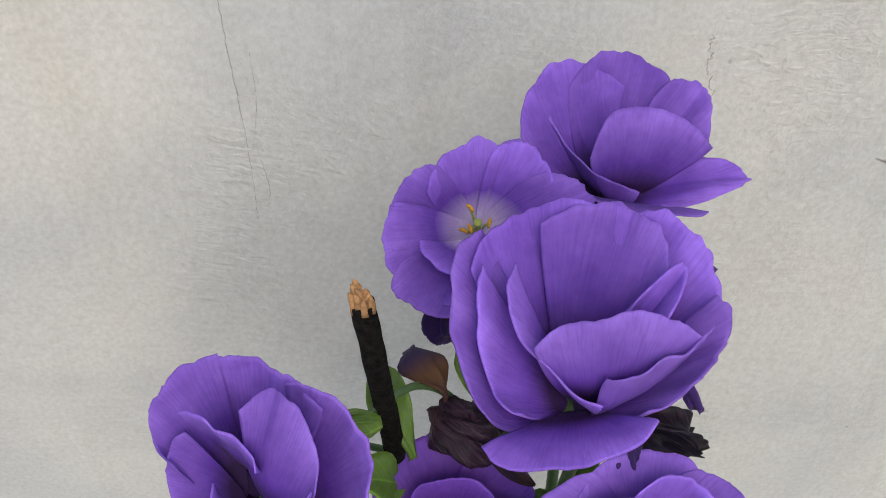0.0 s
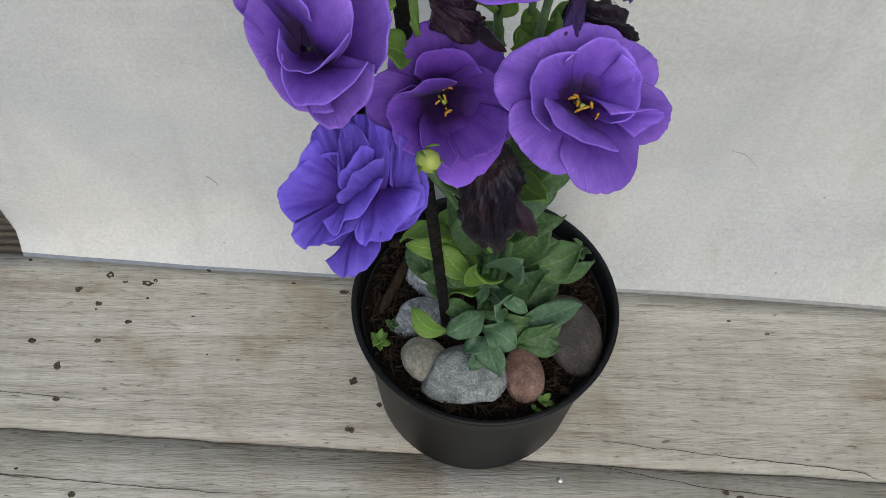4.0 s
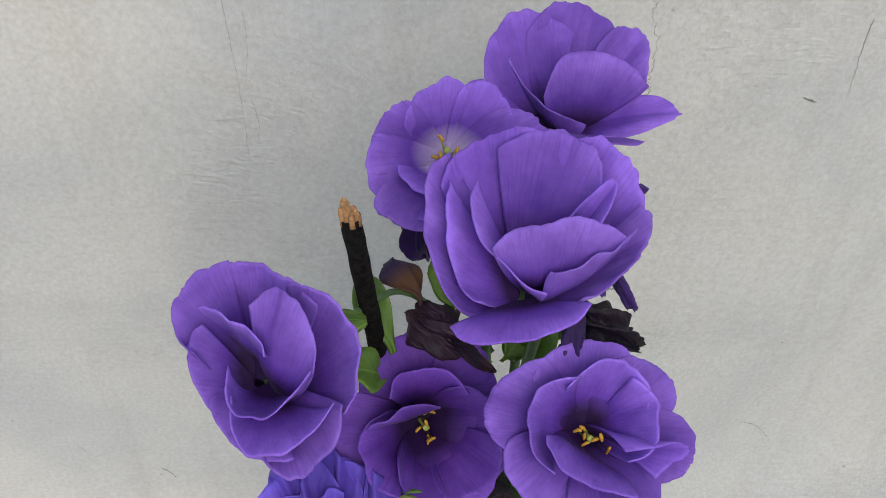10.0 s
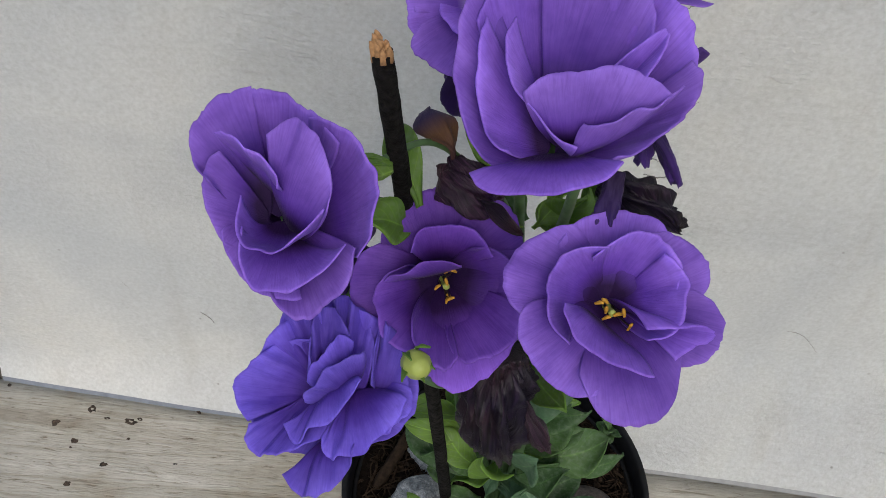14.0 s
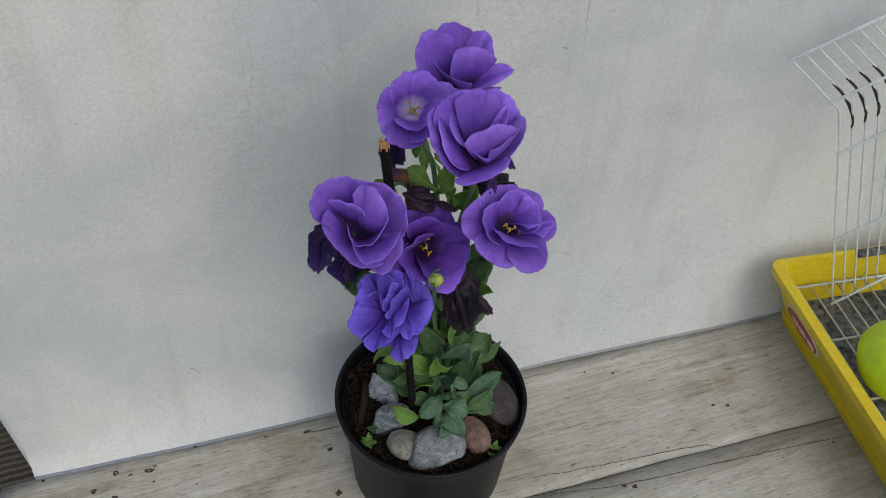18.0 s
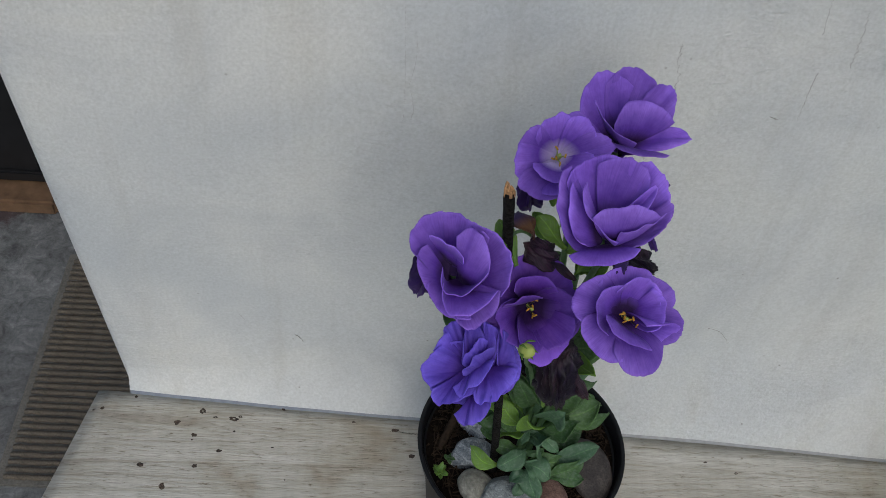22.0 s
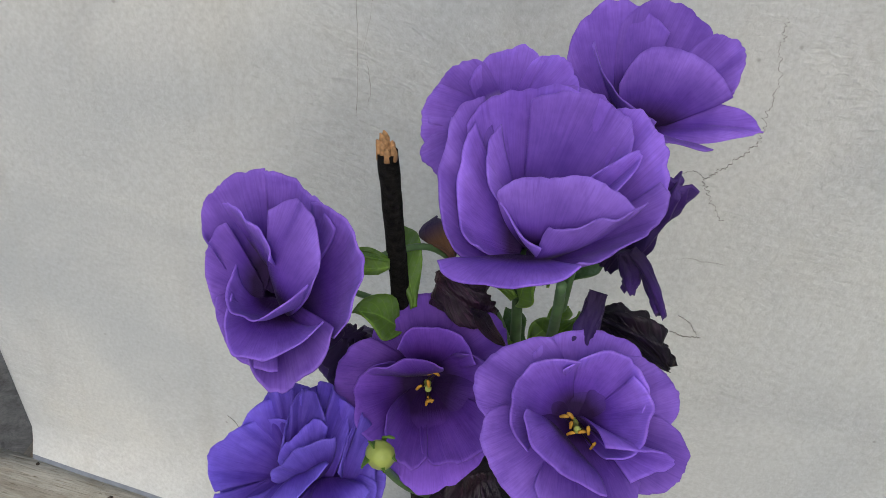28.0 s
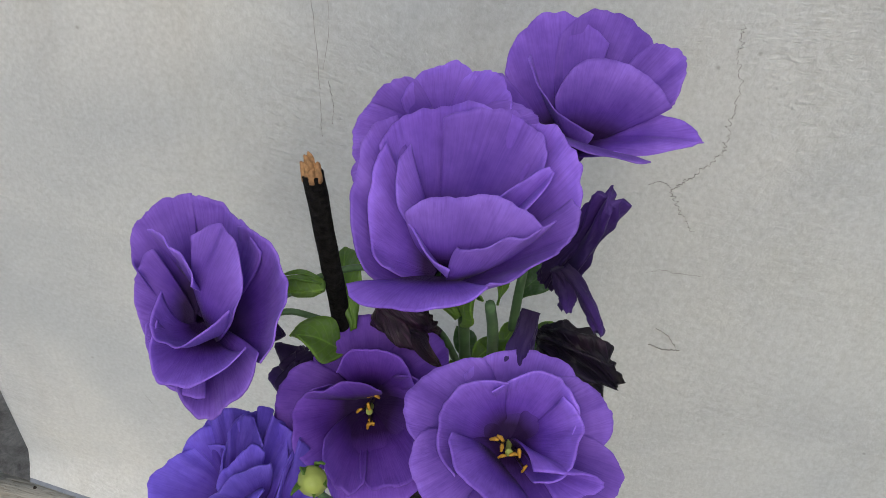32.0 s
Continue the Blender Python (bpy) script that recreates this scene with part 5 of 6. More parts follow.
fan(B_, (-4.2, 1.0, 8.2), (-1.8, 15.6, 20.0), (7.6, 8.4, 16.8), (1.0, -1.0, 1.1), 0.1, -0.05)
fan(B_, (-2.8, 15.0, 17.8), (6.1, 18.5, 19.9), (15.3, 7.1, 12.3), (7.9, -1.9, -2.2), 0.1, 0.06)
fan(B_, (15.1, -0.9, 5.9), (17.8, 14.1, 17.6), (27.4, -4.0, 5.2), (15.9, -4.4, -3.8), 0.14, 0.05)
fan(B_, (27.2, -1.3, 7.3), (24.5, -11.5, 2.9), (16.1, -15.7, 0.8), (13.7, -0.3, 1.6), 0.12, 0.05)
fan(B_, (1.0, -17.3, 0.6), (11.7, -21.7, -0.9), (27.4, -6.5, 9.6), (9.6, -2.1, 1.8), 0.1, 0.06)
fan(B_, (-8.7, -27.3, -8.6), (3.2, -31.5, -8.2), (13.1, -19.8, -0.9), (4.8, -12.2, -5.4), 0.12, 0.04)
fan(B_, (-20.6, -13.8, -2.0), (-14.9, -22.7, -3.8), (4.7, -15.7, 2.6), (-2.3, -1.8, 0.3), -0.06, 0.08)
fan(B_, (-5.0, -8.4, 3.5), (0.3, -3.7, 12.6), (12.4, 4.2, 18.5), (8.7, -1.2, 0.9), 0.14, -0.06)
fan(B_, (-9.4, -15.4, 1.3), (-0.5, -18.2, 2.4), (13.2, -3.9, 13.9), (2.8, -2.1, 2.4), 0.16, -0.05)
fan(B_, (-4.8, -3.2, 5.2), (1.1, 3.3, 15.8), (8.9, 7.4, 17.0), (5.9, 1.1, 3.2), 0.12, 0.05)
B_ = bloom("large violet bloom opening upwards with a folded front petal", (-0.0110, -0.1813, 0.4321), (-0.11, -0.50, 0.86), M_PETAL, 0, False)
fan(B_, (-17.2, -8.8, 1.3), (-24.9, 10.0, 16.8), (-17.7, 24.2, 28.9), None, -0.16, 0.05)
fan(B_, (-22.2, 16.6, 21.6), (-4.4, 27.8, 31.1), (20.3, 21.4, 26.8), None, -0.15, 0.04)
fan(B_, (-7.2, 24.7, 28.7), (13.6, 25.4, 30.8), (20.5, 12.0, 18.5), None, -0.12, 0.03)
fan(B_, (12.0, 26.8, 30.2), (26.8, 21.0, 28.0), (29.1, 2.1, 14.9), None, -0.18, 0.05)
fan(B_, (29.3, 9.2, 22.8), (27.3, -2.4, 14.8), (12.4, -10.2, 7.1), None, -0.16, 0.04)
fan(B_, (-19.1, 17.0, 25.5), (-18.8, 0.8, 10.6), (-10.3, -7.9, 3.7), None, -0.1, 0.03)
fan(B_, (-13.3, 15.5, 25.7), (-10.9, 0.5, 15.3), (4.2, -10.7, 7.6), (0.3, 2.1, 3.8), 0.05, -0.1)
fan(B_, (8.4, 5.9, 16.4), (22.5, 13.5, 25.8), (17.0, 2.6, 17.1), (10.1, 5.1, 9.5), -0.05, 0.03)
fan(B_, (-10.2, -1.4, 16.5), (7.0, 1.1, 23.4), (26.0, -1.8, 20.1), (5.0, -3.4, 2.1), 0.14, 0.02)
fan(B_, (4.6, -7.1, 13.2), (16.8, -6.2, 17.1), (27.3, 0.1, 21.6), (5.3, -5.2, 2.1), 0.05, 0.02)
fan(B_, (-21.0, -14.0, 2.6), (-3.7, -21.5, 4.9), (15.8, -14.7, 9.8), (-0.4, -4.7, 1.6), 0.05, 0.02)
B_ = bloom("smaller violet bloom with a pale throat and yellow stamens", (-0.0272, -0.1152, 0.4252), (-0.08, -0.56, 0.82), M_PETAL_PALE, 5, False)
fan(B_, (-14.2, 1.7, 11.1), (-4.3, 12.3, 19.7), (8.2, 12.0, 17.9), None, -0.16, 0.1)
fan(B_, (3.1, 11.3, 17.5), (13.1, 12.2, 19.5), (20.7, 5.4, 12.3), None, -0.12, 0.1)
fan(B_, (15.9, 7.3, 15.3), (29.4, 2.7, 11.2), (24.6, -4.3, 7.2), None, -0.06, 0.1)
fan(B_, (-22.5, -11.6, 1.8), (-20.9, 0.8, 12.7), (-9.2, 7.6, 17.3), None, -0.12, 0.1)
fan(B_, (-18.1, -18.8, -3.8), (-23.9, -10.2, 4.8), (-20.8, -1.2, 11.8), None, -0.05, 0.12)
fan(B_, (-20.8, -13.4, 1.4), (-17.7, -24.1, -5.3), (2.5, -24.2, -6.2), None, 0.02, 0.08)
fan(B_, (-10.8, -24.0, -5.6), (6.6, -22.1, -2.4), (9.4, -14.7, 1.6), None, 0.02, 0.06)
fan(B_, (-15.9, -11.3, 8.2), (-7.3, -19.9, 3.4), (6.8, -17.3, 4.8), (-1.5, -4.2, 0.1), -0.1, 0.14)
fan(B_, (4.1, -16.1, 3.2), (16.4, -8.1, 7.9), (13.7, -3.1, 9.9), None, -0.08, 0.1)
B_ = bloom("top violet bloom opening upwards", (0.0097, -0.0973, 0.4199), (0.05, -0.29, 0.96), M_PETAL, 0, False)
fan(B_, (-24.4, 9.8, 17.0), (-13.6, 25.9, 30.9), (8.6, 25.0, 25.8), None, -0.16, 0.05)
fan(B_, (-9.9, 24.3, 25.4), (9.1, 33.0, 32.6), (25.0, 23.1, 21.3), None, -0.12, 0.05)
fan(B_, (15.4, 23.2, 22.8), (29.5, 25.0, 25.8), (31.7, 11.2, 13.8), None, -0.12, 0.03)
fan(B_, (-8.2, -5.8, 7.6), (-30.6, 0.5, 14.1), (-24.2, 11.2, 18.0), None, 0.05, 0.08)
fan(B_, (-15.4, 13.7, 25.2), (-7.8, 0.6, 16.9), (9.8, -6.8, 9.2), (-1.1, 1.1, 3.0), 0.05, -0.08)
fan(B_, (-6.3, -0.7, 17.7), (9.6, 8.4, 27.2), (32.1, 4.0, 17.1), (3.5, -1.3, 2.4), 0.14, 0.03)
fan(B_, (13.6, -8.9, 7.5), (40.0, -1.0, 10.6), (25.6, 5.9, 14.5), (1.8, -0.9, 1.5), 0.05, 0.06)
fan(B_, (-11.2, -5.7, 11.7), (6.4, -16.4, 10.2), (28.2, -12.4, 7.7), (-1.1, -1.3, 2.9), 0.08, 0.02)

# stems
STEM = Vector((-0.003, -0.117, SOIL - 0.004))
FORK = Vector((-0.0049, -0.1286, 0.2757))
for pts, rad in [
    ([STEM, (-0.0036, -0.1210, 0.1880), FORK, (-0.0117, -0.1296, 0.3473), (-0.0165, -0.1259, 0.3903), (-0.0263, -0.1140, 0.4121)], (0.0028, 0.0022, 0.0014)),
    ([(0.0, -0.1172, SOIL - 0.004), (0.0026, -0.1199, 0.2032), (0.0013, -0.1207, 0.3045), (0.0020, -0.1148, 0.3630), (0.0046, -0.1019, 0.4048)], (0.0026, 0.002, 0.0013)),
    ([(0.003, -0.1192, SOIL - 0.004), (0.0058, -0.1303, 0.2211), (-0.0003, -0.1370, 0.3194), (0.0003, -0.1533, 0.3823), (-0.0001, -0.1643, 0.4081)], (0.0026, 0.002, 0.0015)),
    ([(0.0039, -0.1301, 0.2210), (0.0054, -0.1475, 0.2924), (0.0088, -0.1618, 0.3362), (0.0114, -0.1696, 0.3617)], (0.002, 0.0017, 0.0014)),
    ([(-0.0045, -0.1291, 0.2643), (-0.0198, -0.1354, 0.3032), (-0.0319, -0.1473, 0.3323), (-0.0373, -0.1545, 0.3450)], (0.002, 0.0016, 0.0014)),
    ([(-0.0084, -0.1274, 0.3165), (-0.0294, -0.1291, 0.3671), (-0.0419, -0.1358, 0.3866), (-0.0533, -0.1472, 0.3917), (-0.0643, -0.1585, 0.3891)], (0.0015, 0.0011, 0.0011)),
    ([(-0.0047, -0.1240, 0.1882), (-0.0260, -0.1365, 0.2517), (-0.0475, -0.1548, 0.3086), (-0.0597, -0.1689, 0.3303)], (0.002, 0.0016, 0.0014)),
    ([(-0.0057, -0.1278, 0.2043), (-0.0234, -0.1599, 0.2851), (-0.0345, -0.1862, 0.3289), (-0.0397, -0.1996, 0.3546)], (0.0018, 0.0013, 0.0012)),
    ([(-0.0027, -0.1273, 0.2200), (-0.0083, -0.1500, 0.3030), (-0.0138, -0.1695, 0.3407), (-0.0153, -0.1792, 0.3435)], (0.0016, 0.0012, 0.0012)),
    ([(-0.0083, -0.1268, 0.3265), (-0.0184, -0.1366, 0.3641), (-0.0251, -0.1459, 0.3774)], (0.0014, 0.0012, 0.0012)),
    ([(0.0011, -0.1294, 0.3071), (0.0065, -0.1317, 0.3428), (0.0145, -0.1304, 0.3666)], (0.0014, 0.0012, 0.0012)),
    ([(-0.0095, -0.1285, 0.2962), (-0.0444, -0.1217, 0.3345), (-0.0722, -0.1264, 0.3508), (-0.0860, -0.1298, 0.3483)], (0.0015, 0.0012, 0.0012)),
]:
    part("stem", tube("stem", pts, rad, M_STEM, 26, 8), plant)

# leaves: base, tip, half width, material, arch, roll
G, B, Y = M_LEAF, M_LEAF_BLUE, M_LEAF_FRESH
leaf_count = 0


def leaf(base, tip, half, material, arch, roll):
    """An oval leaf on a short narrow foot, turned towards the light, its sides and tip bent unevenly."""
    global leaf_count
    leaf_count += 1
    k = leaf_count
    part("leaf", leaf_mesh(base, tip, half, arch, roll + 10 * math.sin(k * 2.3), 0.16 + 0.12 * math.sin(k * 1.7), 0.28, k, material, 0.72 + 0.25 * math.sin(k * 3.1), tilt_up=(0.25 * math.sin(k * 5.3), -0.62, 0.74)), plant)


leaf((0.0057, -0.1162, 0.1621), (0.0369, -0.1113, 0.1810), 0.0088, G, 0.12, -25)
leaf((0.0138, -0.1164, 0.1568), (0.0514, -0.1099, 0.1730), 0.0119, G, 0.15, 15)
leaf((0.0248, -0.1200, 0.1500), (0.0599, -0.1129, 0.1640), 0.0057, G, 0.12, 30)
leaf((0.0116, -0.1404, 0.1389), (0.0527, -0.1341, 0.1499), 0.0077, B, 0.1, -15)
leaf((0.0124, -0.1520, 0.1310), (0.0403, -0.1432, 0.1448), 0.0080, G, 0.14, 10)
leaf((0.0148, -0.1517, 0.1330), (0.0412, -0.1543, 0.1354), 0.0065, G, 0.16, -30)
leaf((-0.0001, -0.1444, 0.1425), (0.0053, -0.1702, 0.1282), 0.0077, B, 0.2, 20)
leaf((-0.0033, -0.1374, 0.1477), (-0.0253, -0.1504, 0.1423), 0.0090, B, 0.15, -15)
leaf((-0.0051, -0.1287, 0.1531), (-0.0249, -0.1342, 0.1590), 0.0075, Y, 0.25, 40)
leaf((-0.0051, -0.1455, 0.1414), (0.0142, -0.1569, 0.1398), 0.0095, B, 0.2, -10)
leaf((-0.0022, -0.1490, 0.1379), (-0.0154, -0.1580, 0.1345), 0.0057, B, 0.2, 25)
leaf((-0.0053, -0.1261, 0.1540), (0.0206, -0.1393, 0.1490), 0.0062, B, 0.15, -35)
leaf((-0.0090, -0.1263, 0.1518), (-0.0369, -0.1115, 0.1788), 0.0108, G, 0.1, 25)
leaf((-0.0080, -0.1219, 0.1548), (-0.0149, -0.1038, 0.1854), 0.0080, G, 0.06, -30)
leaf((-0.0295, -0.1266, 0.1498), (-0.0484, -0.1089, 0.1715), 0.0080, G, 0.1, 20)
leaf((-0.0253, -0.1460, 0.1376), (-0.0462, -0.1393, 0.1521), 0.0070, Y, 0.2, -15)
leaf((-0.0271, -0.1066, 0.1806), (-0.0530, -0.1133, 0.1815), 0.0059, Y, 0.3, 35)
leaf((-0.0297, -0.1043, 0.1781), (-0.0186, -0.0976, 0.1933), 0.0067, Y, 0.1, -20)
leaf((-0.0056, -0.1385, 0.1448), (0.0090, -0.1392, 0.1534), 0.0046, G, 0.15, 30)
leaf((-0.0072, -0.1350, 0.1483), (-0.0014, -0.1269, 0.1626), 0.0044, B, 0.1, -30)
leaf((-0.0096, -0.1352, 0.1463), (-0.0274, -0.1353, 0.1484), 0.0065, G, 0.15, 10)
leaf((-0.0017, -0.1171, 0.1559), (0.0086, -0.1065, 0.1771), 0.0070, G, 0.08, 30)
leaf((0.0027, -0.1221, 0.1501), (0.0277, -0.1235, 0.1566), 0.0080, G, 0.12, -20)
leaf((-0.0012, -0.1412, 0.1384), (0.0268, -0.1412, 0.1415), 0.0080, G, 0.15, 15)
leaf((0.0138, -0.0988, 0.1867), (0.0332, -0.0870, 0.2111), 0.0065, G, 0.08, -20)
leaf((0.0177, -0.1004, 0.1878), (0.0342, -0.1025, 0.1915), 0.0026, Y, 0.1, 10)
leaf((-0.0149, -0.1172, 0.1609), (-0.0353, -0.1210, 0.1633), 0.0067, G, 0.12, 30)
leaf((0.0006, -0.1312, 0.1466), (0.0163, -0.1285, 0.1575), 0.0057, B, 0.15, -25)
leaf((-0.0070, -0.1512, 0.1339), (-0.0112, -0.1653, 0.1271), 0.0052, B, 0.2, -20)
leaf((-0.0193, -0.1208, 0.1482), (-0.0375, -0.1210, 0.1464), 0.0077, G, 0.1, 0)
leaf((0.0075, -0.1258, 0.1409), (0.0409, -0.1174, 0.1468), 0.0088, G, 0.1, 0)
leaf((-0.0070, -0.1120, 0.1556), (-0.0053, -0.0981, 0.1772), 0.0077, G, 0.1, 0)
leaf((-0.0136, -0.1067, 0.3601), (-0.0066, -0.0850, 0.3788), 0.0047, Y, 0.08, 20)
leaf((-0.0140, -0.1149, 0.3565), (-0.0302, -0.1001, 0.3662), 0.0062, Y, 0.1, -20)
leaf((0.0012, -0.1095, 0.3612), (0.0106, -0.0984, 0.3717), 0.0057, G, 0.1, 15)
leaf((-0.0046, -0.1137, 0.3613), (-0.0065, -0.1025, 0.3722), 0.0031, Y, 0.06, 40)
leaf((0.0072, -0.1265, 0.3491), (0.0191, -0.1189, 0.3619), 0.0057, Y, 0.12, -20)
leaf((-0.0064, -0.1455, 0.3339), (0.0062, -0.1385, 0.3463), 0.0040, G, 0.1, 20)
leaf((-0.0017, -0.1608, 0.3246), (0.0085, -0.1551, 0.3354), 0.0036, G, 0.1, -10)
leaf((-0.0087, -0.1266, 0.3454), (-0.0175, -0.1173, 0.3507), 0.0042, G, 0.1, 10)
leaf((-0.0018, -0.1243, 0.3488), (0.0043, -0.1146, 0.3549), 0.0042, Y, 0.1, -30)
leaf((0.0153, -0.1571, 0.3296), (0.0080, -0.1644, 0.3250), 0.0032, G, 0.12, 20)
leaf((-0.0144, -0.1329, 0.3703), (-0.0318, -0.1209, 0.3846), 0.0060, Y, 0.06, 15)
leaf((-0.0255, -0.1339, 0.3694), (-0.0268, -0.1292, 0.3753), 0.0025, G, 0.08, 0)
leaf((-0.0082, -0.1438, 0.3604), (0.0002, -0.1369, 0.3679), 0.0043, Y, 0.1, 25)
leaf((-0.0160, -0.1541, 0.3557), (-0.0124, -0.1474, 0.3649), 0.0038, Y, 0.12, -20)
leaf((0.0050, -0.1212, 0.1387), (0.0261, -0.1234, 0.1717), 0.0085, G, 0.14, 23)
leaf((-0.0054, -0.1171, 0.1427), (-0.0267, -0.1062, 0.1712), 0.0082, G, 0.09, -3)
leaf((-0.0005, -0.1272, 0.1467), (0.0010, -0.1497, 0.1753), 0.0098, B, 0.11, 10)
leaf((0.0027, -0.1164, 0.1507), (0.0201, -0.1076, 0.1792), 0.0095, Y, 0.11, -5)
leaf((-0.0069, -0.1224, 0.1551), (-0.0258, -0.1289, 0.1914), 0.0090, G, 0.10, 2)
leaf((0.0041, -0.1250, 0.1600), (0.0254, -0.1457, 0.2020), 0.0083, G, 0.13, 26)
leaf((-0.0024, -0.1165, 0.1650), (-0.0072, -0.1085, 0.2093), 0.0107, B, 0.18, -7)
leaf((-0.0037, -0.1281, 0.1706), (-0.0132, -0.1494, 0.2115), 0.0095, Y, 0.12, -16)
leaf((0.0048, -0.1217, 0.1764), (0.0259, -0.1205, 0.2162), 0.0084, G, 0.12, -2)
leaf((-0.0062, -0.1219, 0.1820), (-0.0272, -0.1135, 0.2242), 0.0085, G, 0.11, -2)
leaf((0.0015, -0.1308, 0.1891), (0.0090, -0.1574, 0.2292), 0.0093, B, 0.09, 0)
leaf((0.0013, -0.1203, 0.1942), (0.0081, -0.1121, 0.2340), 0.0101, Y, 0.16, 11)
leaf((-0.0060, -0.1295, 0.2013), (-0.0243, -0.1413, 0.2454), 0.0087, G, 0.15, -10)
leaf((0.0049, -0.1294, 0.2083), (0.0281, -0.1414, 0.2469), 0.0083, G, 0.20, -16)
leaf((-0.0039, -0.1225, 0.2127), (-0.0152, -0.1096, 0.2510), 0.0100, B, 0.14, 5)
leaf((-0.0021, -0.1351, 0.2220), (-0.0082, -0.1611, 0.2596), 0.0082, Y, 0.10, -23)
leaf((0.0038, -0.1255, 0.2263), (0.0190, -0.1167, 0.2593), 0.0082, G, 0.19, 10)
leaf((-0.0068, -0.1287, 0.2326), (-0.0272, -0.1249, 0.2693), 0.0084, G, 0.19, 20)
leaf((0.0025, -0.1350, 0.2410), (0.0148, -0.1555, 0.2849), 0.0104, B, 0.17, 9)
leaf((-0.0009, -0.1239, 0.2437), (-0.0014, -0.1098, 0.2769), 0.0088, Y, 0.15, -18)
leaf((-0.0055, -0.1349, 0.2524), (-0.0194, -0.1474, 0.2872), 0.0102, G, 0.20, 21)
leaf((0.0040, -0.1307, 0.2574), (0.0286, -0.1295, 0.2845), 0.0092, G, 0.19, 17)
leaf((-0.0091, -0.1282, 0.3763), (-0.0203, -0.1405, 0.4062), 0.0078, Y, 0.10, 20)
leaf((-0.0125, -0.1306, 0.3673), (-0.0046, -0.1439, 0.3971), 0.0065, Y, 0.10, -20)
leaf((-0.0011, -0.1327, 0.3481), (0.0066, -0.1456, 0.3801), 0.0075, Y, 0.10, 15)
leaf((-0.0068, -0.1358, 0.3241), (0.0015, -0.1557, 0.3523), 0.0060, Y, 0.12, -25)
leaf((0.0033, -0.1478, 0.2975), (0.0148, -0.1612, 0.3262), 0.0064, G, 0.10, 10)
leaf((-0.0013, -0.1358, 0.3039), (-0.0106, -0.1553, 0.3426), 0.0050, G, 0.10, 30)
leaf((-0.0206, -0.1116, 0.1797), (-0.0516, -0.1163, 0.1898), 0.0065, Y, 0.28, 25)
leaf((-0.0149, -0.1220, 0.1672), (-0.0352, -0.1155, 0.1873), 0.0077, Y, 0.15, -15)
leaf((-0.0157, -0.1276, 0.1568), (-0.0127, -0.1134, 0.1894), 0.0062, Y, 0.08, 20)
leaf((-0.0200, -0.1193, 0.1631), (-0.0416, -0.1250, 0.1680), 0.0057, G, 0.2, -20)
leaf((-0.0168, -0.1240, 0.1882), (-0.0495, -0.1265, 0.1985), 0.0060, Y, 0.25, 20)
leaf((-0.0126, -0.1350, 0.1787), (-0.0317, -0.1296, 0.2025), 0.0070, Y, 0.12, -15)
leaf((-0.0520, -0.1413, 0.3039), (-0.0794, -0.1302, 0.2999), 0.0095, G, 0.12, 0)
leaf((-0.0446, -0.1506, 0.3732), (-0.0552, -0.1267, 0.3854), 0.0059, Y, 0.12, 0)
leaf((-0.0480, -0.1506, 0.3633), (-0.0610, -0.1612, 0.3762), 0.0072, Y, 0.12, 0)
leaf((0.0035, -0.1299, 0.2766), (0.0085, -0.1842, 0.3165), 0.0070, Y, 0.10, 10)
leaf((0.0043, -0.1326, 0.2720), (0.0116, -0.1722, 0.3350), 0.0095, G, 0.10, 10)


def bud(centre, n, ln, r, mat, label):
    c, d = Vector(centre), Vector(n).normalized()
    me = tube("flower_bud", [c - d * ln * 0.5, c - d * ln * 0.25, c + d * ln * 0.1, c + d * ln * 0.38, c + d * ln * 0.5], [r * 0.45, r * 0.95, r, r * 0.62, r * 0.12], mat, 16, 14, 0.05)
    ob = part("flower_bud", me, plant, label)
    m = facing(d)
    for k in range(5):
        a = radians(72 * k)
        e = m.to_3x3() @ Vector((math.cos(a), math.sin(a), 0))
        b0 = c - d * ln * 0.45 + e * r * 0.6
        part("sepal", leaf_mesh(b0, b0 + d * ln * 0.9 + e * r * (0.9 if k % 2 else 0.3), r * 0.25, 0.12, 0, 0.2, 0.1, k, M_LEAF_FRESH, 0.2, "sepal"), ob)


bud((-0.0404, -0.2015, 0.3624), (0.25, -0.55, 0.55), 0.0115, 0.0043, M_BUD, "closed yellow-green flower bud")
bud((-0.0597, -0.1539, 0.3907), (-0.9, -0.2, -0.05), 0.014, 0.0036, M_LEAF_FRESH, "green bud base behind the left bloom")
bud((-0.0239, -0.1140, 0.3941), (-0.15, -0.1, 1), 0.016, 0.0026, M_LEAF_FRESH, "slim green bud under the small bloom")
bud((-0.0036, -0.1668, 0.3001), (0.3, -0.4, 0.7), 0.009, 0.0028, M_BUD, "small green bud among the leaves")


# wilted heads
def wilted(label, pts, radii, seed, pleats=5, deep=0.35, mat=None, tails=(), jag=0.4, twist=0.9):
    ob = part("wilted_bloom", crumpled("wilted_bloom", pts, radii, mat or M_WILT, seed, pleats, deep, jag=jag, twist=twist), plant, label)
    for k, (tp_, rr, tm) in enumerate(tails):
        part("wilted_petal", crumpled("wilted_petal", tp_, rr, tm or M_WILT, seed * 7 + k, 3, 0.3, 18, 20, 0.5), ob)
    return ob


